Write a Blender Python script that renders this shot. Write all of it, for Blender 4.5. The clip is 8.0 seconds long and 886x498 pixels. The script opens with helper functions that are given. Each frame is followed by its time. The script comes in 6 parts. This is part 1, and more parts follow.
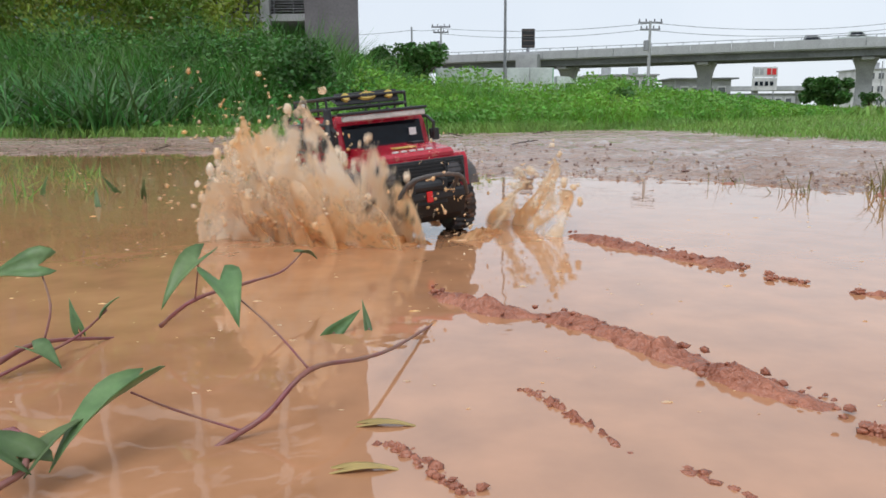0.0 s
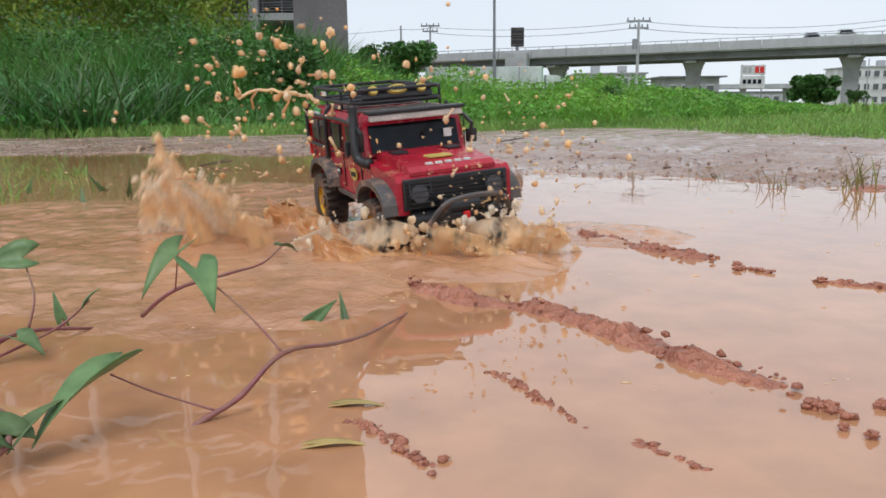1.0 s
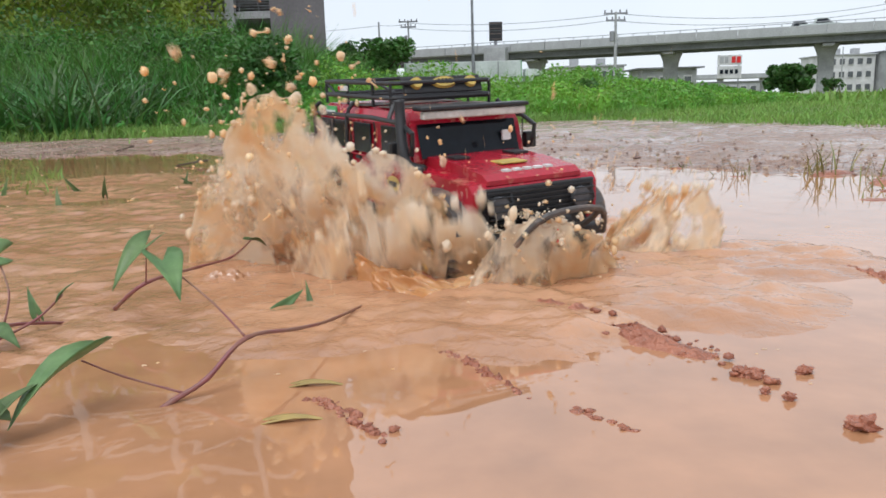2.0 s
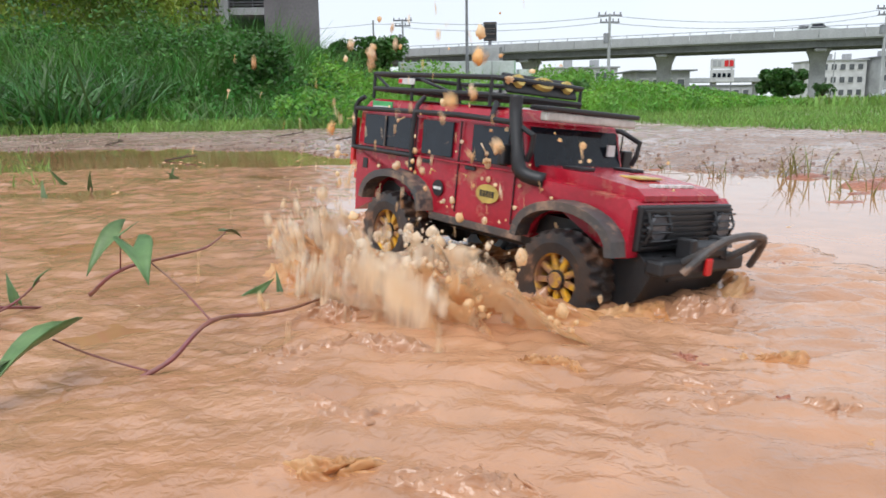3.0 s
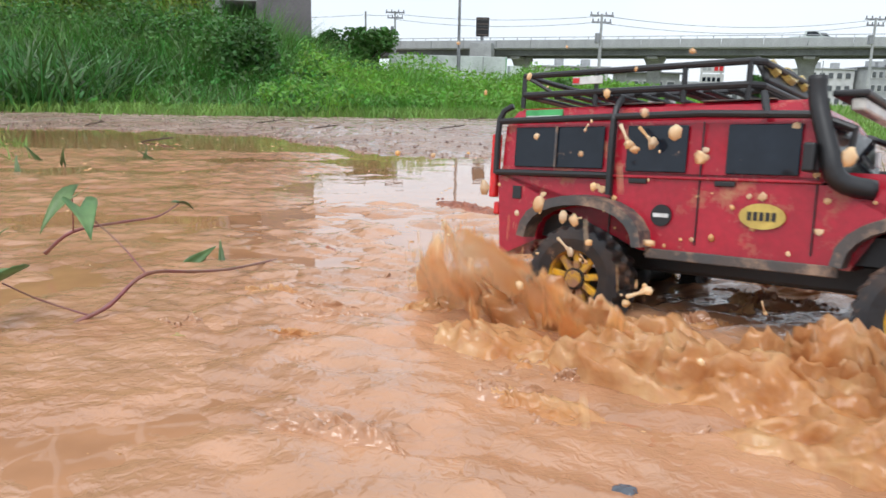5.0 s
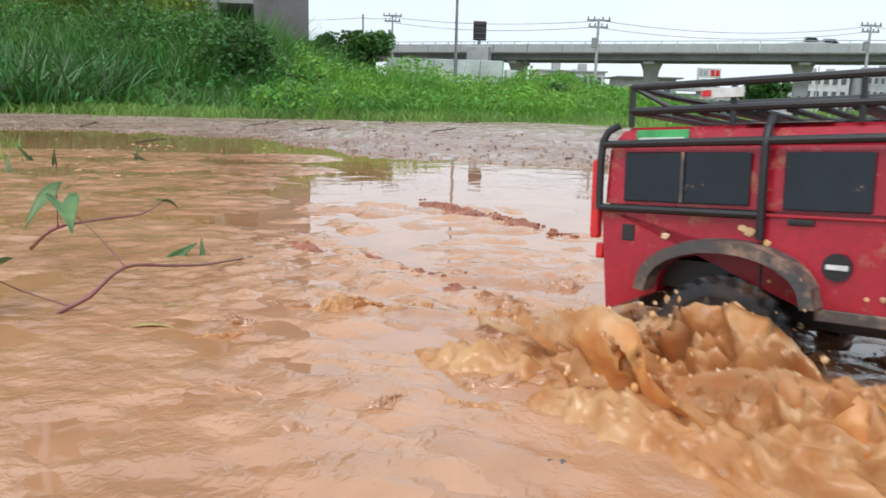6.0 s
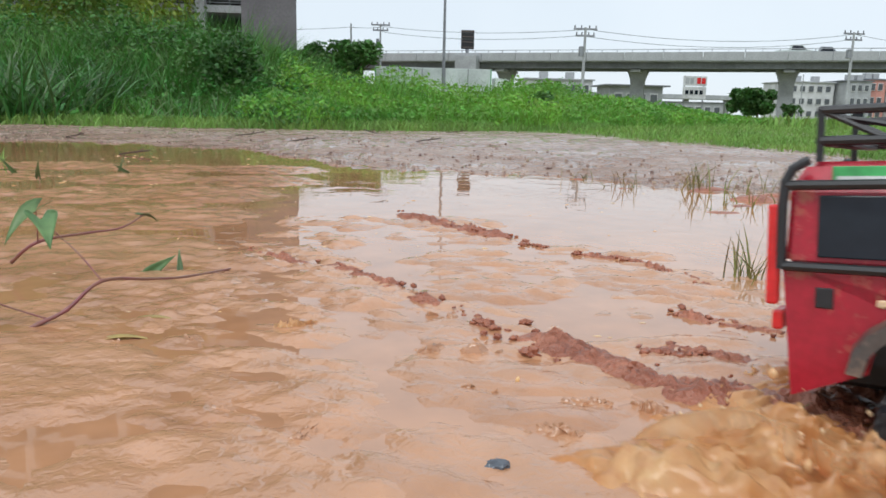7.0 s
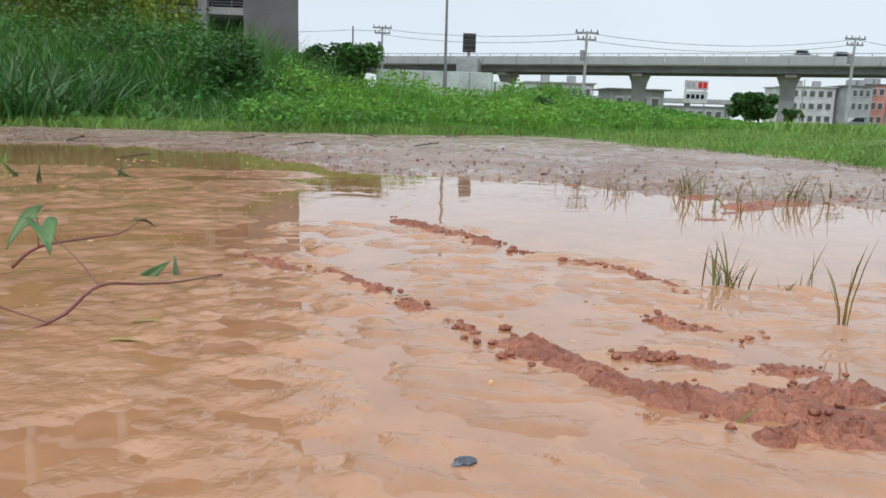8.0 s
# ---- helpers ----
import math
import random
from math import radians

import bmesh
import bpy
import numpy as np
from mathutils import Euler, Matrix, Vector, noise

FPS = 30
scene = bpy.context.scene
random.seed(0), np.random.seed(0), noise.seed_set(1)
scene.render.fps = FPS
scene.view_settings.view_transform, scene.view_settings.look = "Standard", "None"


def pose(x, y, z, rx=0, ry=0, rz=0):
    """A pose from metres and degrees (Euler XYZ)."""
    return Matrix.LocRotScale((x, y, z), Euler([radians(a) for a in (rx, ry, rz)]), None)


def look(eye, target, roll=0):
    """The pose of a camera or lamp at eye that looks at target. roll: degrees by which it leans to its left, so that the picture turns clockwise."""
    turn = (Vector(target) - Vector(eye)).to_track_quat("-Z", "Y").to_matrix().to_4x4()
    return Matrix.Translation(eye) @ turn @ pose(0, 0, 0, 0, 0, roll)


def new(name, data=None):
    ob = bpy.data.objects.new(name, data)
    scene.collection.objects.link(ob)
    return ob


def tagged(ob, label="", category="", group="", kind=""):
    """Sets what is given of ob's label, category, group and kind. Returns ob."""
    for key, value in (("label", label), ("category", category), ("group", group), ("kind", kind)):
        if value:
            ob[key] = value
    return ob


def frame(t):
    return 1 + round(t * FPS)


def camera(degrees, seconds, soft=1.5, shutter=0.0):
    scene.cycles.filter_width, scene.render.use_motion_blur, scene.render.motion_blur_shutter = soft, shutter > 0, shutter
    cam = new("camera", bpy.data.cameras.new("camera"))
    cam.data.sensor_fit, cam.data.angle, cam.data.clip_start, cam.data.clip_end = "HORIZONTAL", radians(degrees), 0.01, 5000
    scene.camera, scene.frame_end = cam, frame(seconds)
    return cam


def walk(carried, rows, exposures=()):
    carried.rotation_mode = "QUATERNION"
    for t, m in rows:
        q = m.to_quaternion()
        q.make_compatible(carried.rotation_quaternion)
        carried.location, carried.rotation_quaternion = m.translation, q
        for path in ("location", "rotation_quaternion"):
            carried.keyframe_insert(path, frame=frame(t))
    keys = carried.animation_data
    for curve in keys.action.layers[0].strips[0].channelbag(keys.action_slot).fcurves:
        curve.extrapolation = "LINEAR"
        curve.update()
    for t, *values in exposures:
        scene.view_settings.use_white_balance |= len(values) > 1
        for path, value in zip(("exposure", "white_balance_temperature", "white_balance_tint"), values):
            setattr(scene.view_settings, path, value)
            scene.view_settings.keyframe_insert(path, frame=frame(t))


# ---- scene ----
cam = camera(61.4, 8.0, soft=1.6, shutter=0.4)
PATH = [
    (0, (-0.017, 0.087, 0.234), (-0.013, 2.054, -0.127), -0.4),
    (0.5, (-0.008, 0.073, 0.231), (0.007, 2.04, -0.131), -0.5),
    (1, (0.002, 0.058, 0.23), (0.031, 2.025, -0.134), -0.6),
    (1.5, (0.014, 0.039, 0.228), (0.047, 2.005, -0.135), -0.6),
    (2, (0.028, 0.017, 0.229), (0.101, 1.98, -0.147), -1.7),
    (3.5, (0.08, -0.05, 0.226), (0.188, 1.91, -0.154), -0.4),
    (4, (0.103, -0.082, 0.224), (0.227, 1.876, -0.164), -0.2),
    (4.5, (0.118, -0.104, 0.222), (0.241, 1.853, -0.172), 0.9),
    (6, (0.162, -0.163, 0.221), (0.304, 1.794, -0.163), 1.6),
    (6.5, (0.174, -0.177, 0.228), (0.323, 1.782, -0.143), 1.9),
    (7, (0.186, -0.198, 0.233), (0.356, 1.761, -0.129), 1.4),
    (7.5, (0.195, -0.216, 0.241), (0.371, 1.744, -0.117), 1.5),
    (8, (0.203, -0.234, 0.246), (0.371, 1.727, -0.109), 1.7),
]
walk(cam, [(t, look(*p)) for t, *p in PATH],
     [(t, e, 6080 if t < 5 else 6020, 9 if t < 5 else 6) for t, e in ((0.0, -0.02), (1.5, 0.02), (2.0, 0.1), (3.5, 0.22), (4.5, 0.26), (6.0, 0.2), (6.5, 0.12), (7.0, 0.02), (8.0, -0.06))])

# ---- world and sun ----
world = bpy.data.worlds.new("world")
scene.world = world
world.use_nodes = True
wn, wl = world.node_tree.nodes, world.node_tree.links
wn.clear()
sky = wn.new("ShaderNodeTexSky")
sky.sky_type = "NISHITA"
sky.sun_disc = False
sky.sun_elevation = radians(58)
sky.sun_rotation = radians(215)
cloud_noise = wn.new("ShaderNodeTexNoise")
cloud_noise.inputs["Scale"].default_value = 2.2
cloud_noise.inputs["Detail"].default_value = 5
cloud_ramp = wn.new("ShaderNodeValToRGB")
cloud_ramp.color_ramp.elements[0].position = 0.3
cloud_ramp.color_ramp.elements[0].color = (8.5, 8.8, 9.2, 1)
cloud_ramp.color_ramp.elements[1].position = 0.7
cloud_ramp.color_ramp.elements[1].color = (9.7, 9.8, 9.95, 1)
sky_mix = wn.new("ShaderNodeMixRGB")
sky_mix.inputs[0].default_value = 0.88
back = wn.new("ShaderNodeBackground")
back.inputs["Strength"].default_value = 0.1
wout = wn.new("ShaderNodeOutputWorld")
wl.new(cloud_noise.outputs["Fac"], cloud_ramp.inputs[0])
wl.new(sky.outputs[0], sky_mix.inputs[1])
wl.new(cloud_ramp.outputs[0], sky_mix.inputs[2])
wl.new(sky_mix.outputs[0], back.inputs["Color"])
wl.new(back.outputs[0], wout.inputs["Surface"])
sun_data = bpy.data.lights.new("sun", "SUN")
sun_data.energy = 1.9
sun_data.angle = radians(40)
sun_data.color = (1.0, 0.97, 0.92)
sun = new("sun", sun_data)
sun.matrix_world = look((-3, -5, 9), (0, 0, 0))


# ---- materials ----
def mat(name, col, rough=0.6, metal=0.0, var=0.25, scale=8.0, bump=0.2, fine=60.0, dist=0.01, spec=0.5, col2=None, island=0.0, trans=0.0, object_random=0.0):
    """A surface with stains at one scale and grain at a finer one."""
    m = bpy.data.materials.new(name)
    m.use_nodes = True
    nt = m.node_tree
    n, l = nt.nodes, nt.links
    p = n["Principled BSDF"]
    p.inputs["Roughness"].default_value = rough
    p.inputs["Metallic"].default_value = metal
    p.inputs["Specular IOR Level"].default_value = spec
    tc = n.new("ShaderNodeTexCoord")
    n1 = n.new("ShaderNodeTexNoise")
    n1.inputs["Scale"].default_value = scale
    n1.inputs["Detail"].default_value = 6
    n2 = n.new("ShaderNodeTexNoise")
    n2.inputs["Scale"].default_value = fine
    n2.inputs["Detail"].default_value = 4
    l.new(tc.outputs["Object"], n1.inputs["Vector"])
    l.new(tc.outputs["Object"], n2.inputs["Vector"])
    mix = n.new("ShaderNodeMixRGB")
    c2 = col2 if col2 else tuple(c * (1 - var) for c in col)
    mix.inputs[1].default_value = (*col, 1)
    mix.inputs[2].default_value = (*c2, 1)
    ramp = n.new("ShaderNodeValToRGB")
    ramp.color_ramp.elements[0].position = 0.38
    ramp.color_ramp.elements[1].position = 0.62
    l.new(n1.outputs["Fac"], ramp.inputs[0])
    l.new(ramp.outputs[0], mix.inputs[0])
    grain = n.new("ShaderNodeMixRGB")
    grain.blend_type = "OVERLAY"
    grain.inputs[0].default_value = 0.35
    l.new(mix.outputs[0], grain.inputs[1])
    l.new(n2.outputs["Fac"], grain.inputs[2])
    last = grain.outputs[0]
    if island or object_random:
        src = n.new("ShaderNodeNewGeometry").outputs["Random Per Island"] if island else n.new("ShaderNodeObjectInfo").outputs["Random"]
        amount = island or object_random
        hsv = n.new("ShaderNodeHueSaturation")
        mr = n.new("ShaderNodeMapRange")
        mr.inputs["To Min"].default_value = 1 - amount
        mr.inputs["To Max"].default_value = 1 + amount
        mr2 = n.new("ShaderNodeMapRange")
        mr2.inputs["To Min"].default_value = 0.5 - amount * 0.06
        mr2.inputs["To Max"].default_value = 0.5 + amount * 0.05
        l.new(src, mr.inputs["Value"])
        l.new(src, mr2.inputs["Value"])
        l.new(mr.outputs[0], hsv.inputs["Value"])
        l.new(mr2.outputs[0], hsv.inputs["Hue"])
        l.new(last, hsv.inputs["Color"])
        last = hsv.outputs[0]
    l.new(last, p.inputs["Base Color"])
    if bump:
        b = n.new("ShaderNodeBump")
        b.inputs["Strength"].default_value = bump
        b.inputs["Distance"].default_value = dist
        l.new(n2.outputs["Fac"], b.inputs["Height"])
        l.new(b.outputs[0], p.inputs["Normal"])
    if trans:
        tr = n.new("ShaderNodeBsdfTranslucent")
        l.new(last, tr.inputs["Color"])
        ms = n.new("ShaderNodeMixShader")
        ms.inputs[0].default_value = trans
        l.new(p.outputs[0], ms.inputs[1])
        l.new(tr.outputs[0], ms.inputs[2])
        l.new(ms.outputs[0], n["Material Output"].inputs["Surface"])
    return m


def water_material(name, col, col2, rough, ripple, ripple_scale, dist):
    m = mat(name, col, rough=rough, col2=col2, scale=1.6, fine=14, bump=0)
    n, l = m.node_tree.nodes, m.node_tree.links
    p = n["Principled BSDF"]
    p.inputs["IOR"].default_value = 2.0
    tc = n.new("ShaderNodeTexCoord")
    big = n.new("ShaderNodeTexNoise")
    big.inputs["Scale"].default_value = ripple_scale
    big.inputs["Detail"].default_value = 3
    big.inputs["Distortion"].default_value = 0.6
    b = n.new("ShaderNodeBump")
    b.inputs["Strength"].default_value = ripple
    b.inputs["Distance"].default_value = dist
    l.new(tc.outputs["Object"], big.inputs["Vector"])
    l.new(big.outputs["Fac"], b.inputs["Height"])
    l.new(b.outputs[0], p.inputs["Normal"])
    return m


M_WATER = water_material("muddy_water", (0.46, 0.232, 0.118), (0.40, 0.195, 0.098), 0.015, 0.06, 6.0, 0.02)
M_CHOP = water_material("churned_water", (0.49, 0.266, 0.150), (0.41, 0.205, 0.108), 0.06, 0.50, 95.0, 0.004)
M_CHOP.node_tree.nodes["Principled BSDF"].inputs["IOR"].default_value = 1.66
M_SPLASH = mat("splashed_mud_water", (0.93, 0.77, 0.54), rough=0.08, col2=(0.88, 0.58, 0.27), scale=14, fine=70, bump=0.2, dist=0.003, trans=0.45, island=0.12)
M_WASH = mat("washed_up_water", (0.74, 0.44, 0.215), rough=0.12, col2=(0.60, 0.27, 0.10), scale=22, fine=90, bump=0.5, dist=0.004, trans=0.3)
M_SHEET = mat("thin_mud_water", (0.95, 0.86, 0.72), rough=0.12, col2=(0.92, 0.68, 0.40), scale=9, fine=60, bump=0.5, dist=0.006, trans=0.5)


M_SPRAY = mat("orange_mud_water", (0.93, 0.74, 0.50), rough=0.12, col2=(0.88, 0.50, 0.19), scale=11, fine=60, bump=0.5, dist=0.006, trans=0.45)


def lacy(m, low, high, scale):
    """Lets a thrown sheet of water break into lace: clear between its threads."""
    n, l = m.node_tree.nodes, m.node_tree.links
    surface = n["Material Output"].inputs["Surface"].links[0].from_socket
    tc = n.new("ShaderNodeTexCoord")
    mp = n.new("ShaderNodeMapping")
    mp.inputs["Scale"].default_value = (1.0, 1.0, 0.55)
    nz = n.new("ShaderNodeTexNoise")
    nz.inputs["Scale"].default_value = scale
    nz.inputs["Detail"].default_value = 5
    mr = n.new("ShaderNodeMapRange")
    mr.inputs["From Min"].default_value = low
    mr.inputs["From Max"].default_value = high
    mr.inputs["To Min"].default_value = 0.95
    mr.inputs["To Max"].default_value = 0.05
    clear = n.new("ShaderNodeBsdfTransparent")
    ms = n.new("ShaderNodeMixShader")
    l.new(tc.outputs["Object"], mp.inputs["Vector"])
    l.new(mp.outputs[0], nz.inputs["Vector"])
    l.new(nz.outputs["Fac"], mr.inputs["Value"])
    l.new(mr.outputs[0], ms.inputs[0])
    l.new(surface, ms.inputs[1])
    l.new(clear.outputs[0], ms.inputs[2])
    l.new(ms.outputs[0], n["Material Output"].inputs["Surface"])


lacy(M_SHEET, 0.37, 0.52, 34.0)
lacy(M_SPRAY, 0.36, 0.50, 30.0)
M_MUD = mat("red_mud", (0.39, 0.15, 0.088), rough=0.33, col2=(0.27, 0.09, 0.05), scale=20, fine=90, bump=0.9, dist=0.012)
M_PAINT = mat("red_paint", (0.39, 0.013, 0.030), rough=0.24, var=0.2, scale=10, fine=150, bump=0.03, dist=0.001)


def splashed(m, colour, scale, low, high):
    """Dried mud thrown over a surface in blotches and specks."""
    n, l = m.node_tree.nodes, m.node_tree.links
    p = n["Principled BSDF"]
    under = p.inputs["Base Color"].links[0].from_socket
    tc = n.new("ShaderNodeTexCoord")
    a = n.new("ShaderNodeTexNoise")
    a.inputs["Scale"].default_value = scale
    a.inputs["Detail"].default_value = 9
    a.inputs["Roughness"].default_value = 0.72
    mr = n.new("ShaderNodeMapRange")
    mr.inputs["From Min"].default_value = low
    mr.inputs["From Max"].default_value = high
    mx = n.new("ShaderNodeMixRGB")
    mx.inputs[2].default_value = (*colour, 1)
    rr = n.new("ShaderNodeMapRange")
    rr.inputs["To Min"].default_value = p.inputs["Roughness"].default_value
    rr.inputs["To Max"].default_value = 0.6
    l.new(tc.outputs["Object"], a.inputs["Vector"])
    l.new(a.outputs["Fac"], mr.inputs["Value"])
    l.new(mr.outputs[0], mx.inputs[0])
    l.new(under, mx.inputs[1])
    l.new(mx.outputs[0], p.inputs["Base Color"])
    l.new(mr.outputs[0], rr.inputs["Value"])
    l.new(rr.outputs[0], p.inputs["Roughness"])


splashed(M_PAINT, (0.42, 0.2, 0.11), 26.0, 0.56, 0.70)
M_BLACK = mat("black_plastic", (0.018, 0.018, 0.02), rough=0.45, scale=20, fine=200, bump=0.1, dist=0.001)
M_TRIM = mat("dark_trim", (0.06, 0.06, 0.062), rough=0.5, col2=(0.09, 0.07, 0.06), scale=20, fine=200, bump=0.1, dist=0.001)
splashed(M_TRIM, (0.34, 0.22, 0.15), 28.0, 0.50, 0.64)
M_TYRE = mat("tyre_rubber", (0.02, 0.022, 0.026), rough=0.35, col2=(0.06, 0.04, 0.03), scale=25, fine=150, bump=0.3, dist=0.002)
splashed(M_TYRE, (0.3, 0.15, 0.085), 30.0, 0.54, 0.68)
M_RIM = mat("yellow_rim", (0.75, 0.42, 0.02), rough=0.35, scale=30, fine=150, bump=0.05, dist=0.001)
splashed(M_RIM, (0.3, 0.15, 0.085), 40.0, 0.42, 0.55)
M_GLASS = mat("tinted_window", (0.013, 0.018, 0.027), rough=0.05, scale=6, fine=60, bump=0.02, dist=0.001, spec=0.35)
splashed(M_GLASS, (0.4, 0.24, 0.15), 45.0, 0.64, 0.72)
M_LENS = mat("smoked_lens", (0.12, 0.12, 0.13), rough=0.15, scale=30, fine=150, bump=0)
M_LAMP = mat("lamp_lens", (0.62, 0.6, 0.55), rough=0.2, scale=30, fine=150, bump=0.05, dist=0.001)
M_YELLOW = mat("yellow_sticker", (0.58, 0.42, 0.10), rough=0.4, scale=40, fine=150, bump=0)
M_WHITE = mat("white_sticker", (0.72, 0.72, 0.7), rough=0.45, scale=40, fine=150, bump=0)
M_GREEN = mat("green_sticker", (0.08, 0.4, 0.12), rough=0.4, scale=40, fine=150, bump=0)
M_REDBRIGHT = mat("red_lens", (0.65, 0.02, 0.02), rough=0.25, scale=30, fine=150, bump=0)
M_LEAF = mat("vine_leaf", (0.17, 0.26, 0.10), rough=0.42, col2=(0.09, 0.17, 0.055), scale=18, fine=90, bump=0.3, dist=0.002, trans=0.3, object_random=0.25)
M_STEM = mat("purple_stem", (0.21, 0.06, 0.065), rough=0.4, col2=(0.22, 0.11, 0.07), scale=25, fine=120, bump=0.3, dist=0.001)
M_DRY = mat("yellowed_leaf", (0.42, 0.30, 0.10), rough=0.5, scale=20, fine=90, bump=0.3, dist=0.002)
M_GRASS = mat("tall_grass", (0.11, 0.25, 0.04), rough=0.5, col2=(0.055, 0.16, 0.022), scale=0.7, fine=5, bump=0, trans=0.22, island=0.5)
M_REED = mat("broad_grass", (0.085, 0.20, 0.045), rough=0.35, col2=(0.04, 0.12, 0.022), scale=0.7, fine=5, bump=0, trans=0.2, island=0.5)
M_WEED = mat("leafy_weeds", (0.20, 0.40, 0.045), rough=0.5, col2=(0.11, 0.28, 0.04), scale=0.8, fine=4, bump=0, trans=0.35, island=0.3)
M_CREEPER = mat("creeper_leaves", (0.26, 0.32, 0.035), rough=0.55, col2=(0.09, 0.17, 0.02), scale=0.6, fine=3, bump=0, trans=0.3, island=0.35)
M_BUSH = mat("dark_foliage", (0.07, 0.17, 0.03), rough=0.5, col2=(0.035, 0.10, 0.018), scale=1, fine=5, bump=0, trans=0.25, island=0.35)
M_LAWN = mat("short_grass", (0.22, 0.36, 0.07), rough=0.6, col2=(0.14, 0.27, 0.05), scale=1.5, fine=8, bump=0, trans=0.3, island=0.3)
M_TUFT = mat("wet_grass_tuft", (0.17, 0.19, 0.045), rough=0.5, col2=(0.24, 0.17, 0.06), scale=12, fine=60, bump=0, trans=0.25, island=0.3)
M_CONC = mat("concrete", (0.40, 0.41, 0.42), rough=0.8, scale=0.5, fine=6, bump=0.2, dist=0.02, var=0.2)
M_CONC_DARK = mat("dark_grey_concrete", (0.135, 0.13, 0.136), rough=0.85, scale=0.35, fine=5, bump=0.2, dist=0.02, var=0.25)
# Dark grey for shed roofs; on the overpass it carries the underside's shade.
M_GIRDER = mat("shaded_girder_and_roof_concrete", (0.20, 0.21, 0.22), rough=0.85, scale=0.5, fine=5, bump=0.2, dist=0.02)
M_PLASTER = mat("white_plaster", (0.62, 0.62, 0.62), rough=0.8, scale=0.4, fine=4, bump=0.1, dist=0.02)
M_PINK = mat("salmon_plaster", (0.62, 0.3, 0.25), rough=0.8, scale=0.4, fine=4, bump=0.1, dist=0.02)
M_DARKWIN = mat("dark_opening", (0.10, 0.11, 0.12), rough=0.4, scale=1, fine=5, bump=0)
M_STEEL = mat("galvanised_steel", (0.3, 0.31, 0.33), rough=0.5, metal=0.4, scale=2, fine=20, bump=0.1, dist=0.005)
M_TRUCK = mat("white_truck_paint", (0.62, 0.68, 0.66), rough=0.4, scale=0.4, fine=4, bump=0.05, dist=0.005)
M_TURF = mat("turf_soil", (0.17, 0.24, 0.07), rough=0.8, col2=(0.22, 0.19, 0.11), scale=2.5, fine=30, bump=0.8, dist=0.03)
M_STONE = mat("wet_stone", (0.10, 0.11, 0.13), rough=0.25, scale=20, fine=80, bump=0.4, dist=0.004)
M_PEBBLE = mat("pebbles", (0.34, 0.24, 0.18), rough=0.45, col2=(0.2, 0.12, 0.09), scale=8, fine=60, bump=0.3, dist=0.004, island=0.45)
M_WIRE = mat("cable", (0.12, 0.12, 0.13), rough=0.6, scale=1, fine=5, bump=0)
M_BARK = mat("bark", (0.09, 0.06, 0.04), rough=0.8, scale=4, fine=30, bump=0.6, dist=0.02)
M_TWIG = mat("dead_twig", (0.07, 0.045, 0.03), rough=0.7, scale=20, fine=90, bump=0.4, dist=0.002)


def ground_material():
    """Wet laterite: brown-orange by the puddle, paler grey-pink gravel further off, soil under the grass."""
    m = mat("wet_ground", (0.40, 0.29, 0.235), rough=0.4, col2=(0.28, 0.17, 0.12), scale=1.3, fine=26, bump=1.0, dist=0.05)
    n, l = m.node_tree.nodes, m.node_tree.links
    p = n["Principled BSDF"]
    tc = n.new("ShaderNodeTexCoord")
    wet = n.new("ShaderNodeTexNoise")
    wet.inputs["Scale"].default_value = 3.5
    wet.inputs["Detail"].default_value = 5
    mp = n.new("ShaderNodeMapping")
    mp.inputs["Scale"].default_value = (0.35, 1.2, 1)
    ramp = n.new("ShaderNodeMapRange")
    ramp.inputs["From Min"].default_value = 0.42
    ramp.inputs["From Max"].default_value = 0.58
    ramp.inputs["To Min"].default_value = 0.05
    ramp.inputs["To Max"].default_value = 0.34
    l.new(tc.outputs["Object"], mp.inputs["Vector"])
    l.new(mp.outputs[0], wet.inputs["Vector"])
    l.new(wet.outputs["Fac"], ramp.inputs["Value"])
    l.new(ramp.outputs[0], p.inputs["Roughness"])
    return m


M_GROUND = ground_material()


# ---- mesh helpers ----
def part(name, bm, material, parent=None, label="", smooth=False):
    me = bpy.data.meshes.new(name)
    bmesh.ops.recalc_face_normals(bm, faces=bm.faces)
    bm.to_mesh(me)
    bm.free()
    me.materials.append(material)
    if smooth:
        me.shade_smooth()
    ob = new(name, me)
    ob.parent = parent
    if label:
        ob["label"] = label
    return ob


def raw(name, verts, faces, material, parent=None, smooth=False):
    me = bpy.data.meshes.new(name)
    me.from_pydata([tuple(v) for v in verts], [], faces)
    me.update()
    me.materials.append(material)
    if smooth:
        me.shade_smooth()
    ob = new(name, me)
    ob.parent = parent
    return ob


def box(bm, x0, x1, y0, y1, z0, z1, bevel=0.0, m=None):
    r = bmesh.ops.create_cube(bm, size=1)
    vs = r["verts"]
    for v in vs:
        v.co = Vector(((x0 + x1) / 2 + v.co.x * (x1 - x0), (y0 + y1) / 2 + v.co.y * (y1 - y0), (z0 + z1) / 2 + v.co.z * (z1 - z0)))
    if bevel:
        es = list({e for v in vs for e in v.link_edges})
        r2 = bmesh.ops.bevel(bm, geom=es, offset=bevel, segments=2, affect="EDGES", profile=0.5)
        vs = list({v for f in r2["faces"] for v in f.verts} | {v for v in vs if v.is_valid})
    if m is not None:
        bmesh.ops.transform(bm, matrix=m, verts=vs)
    return vs


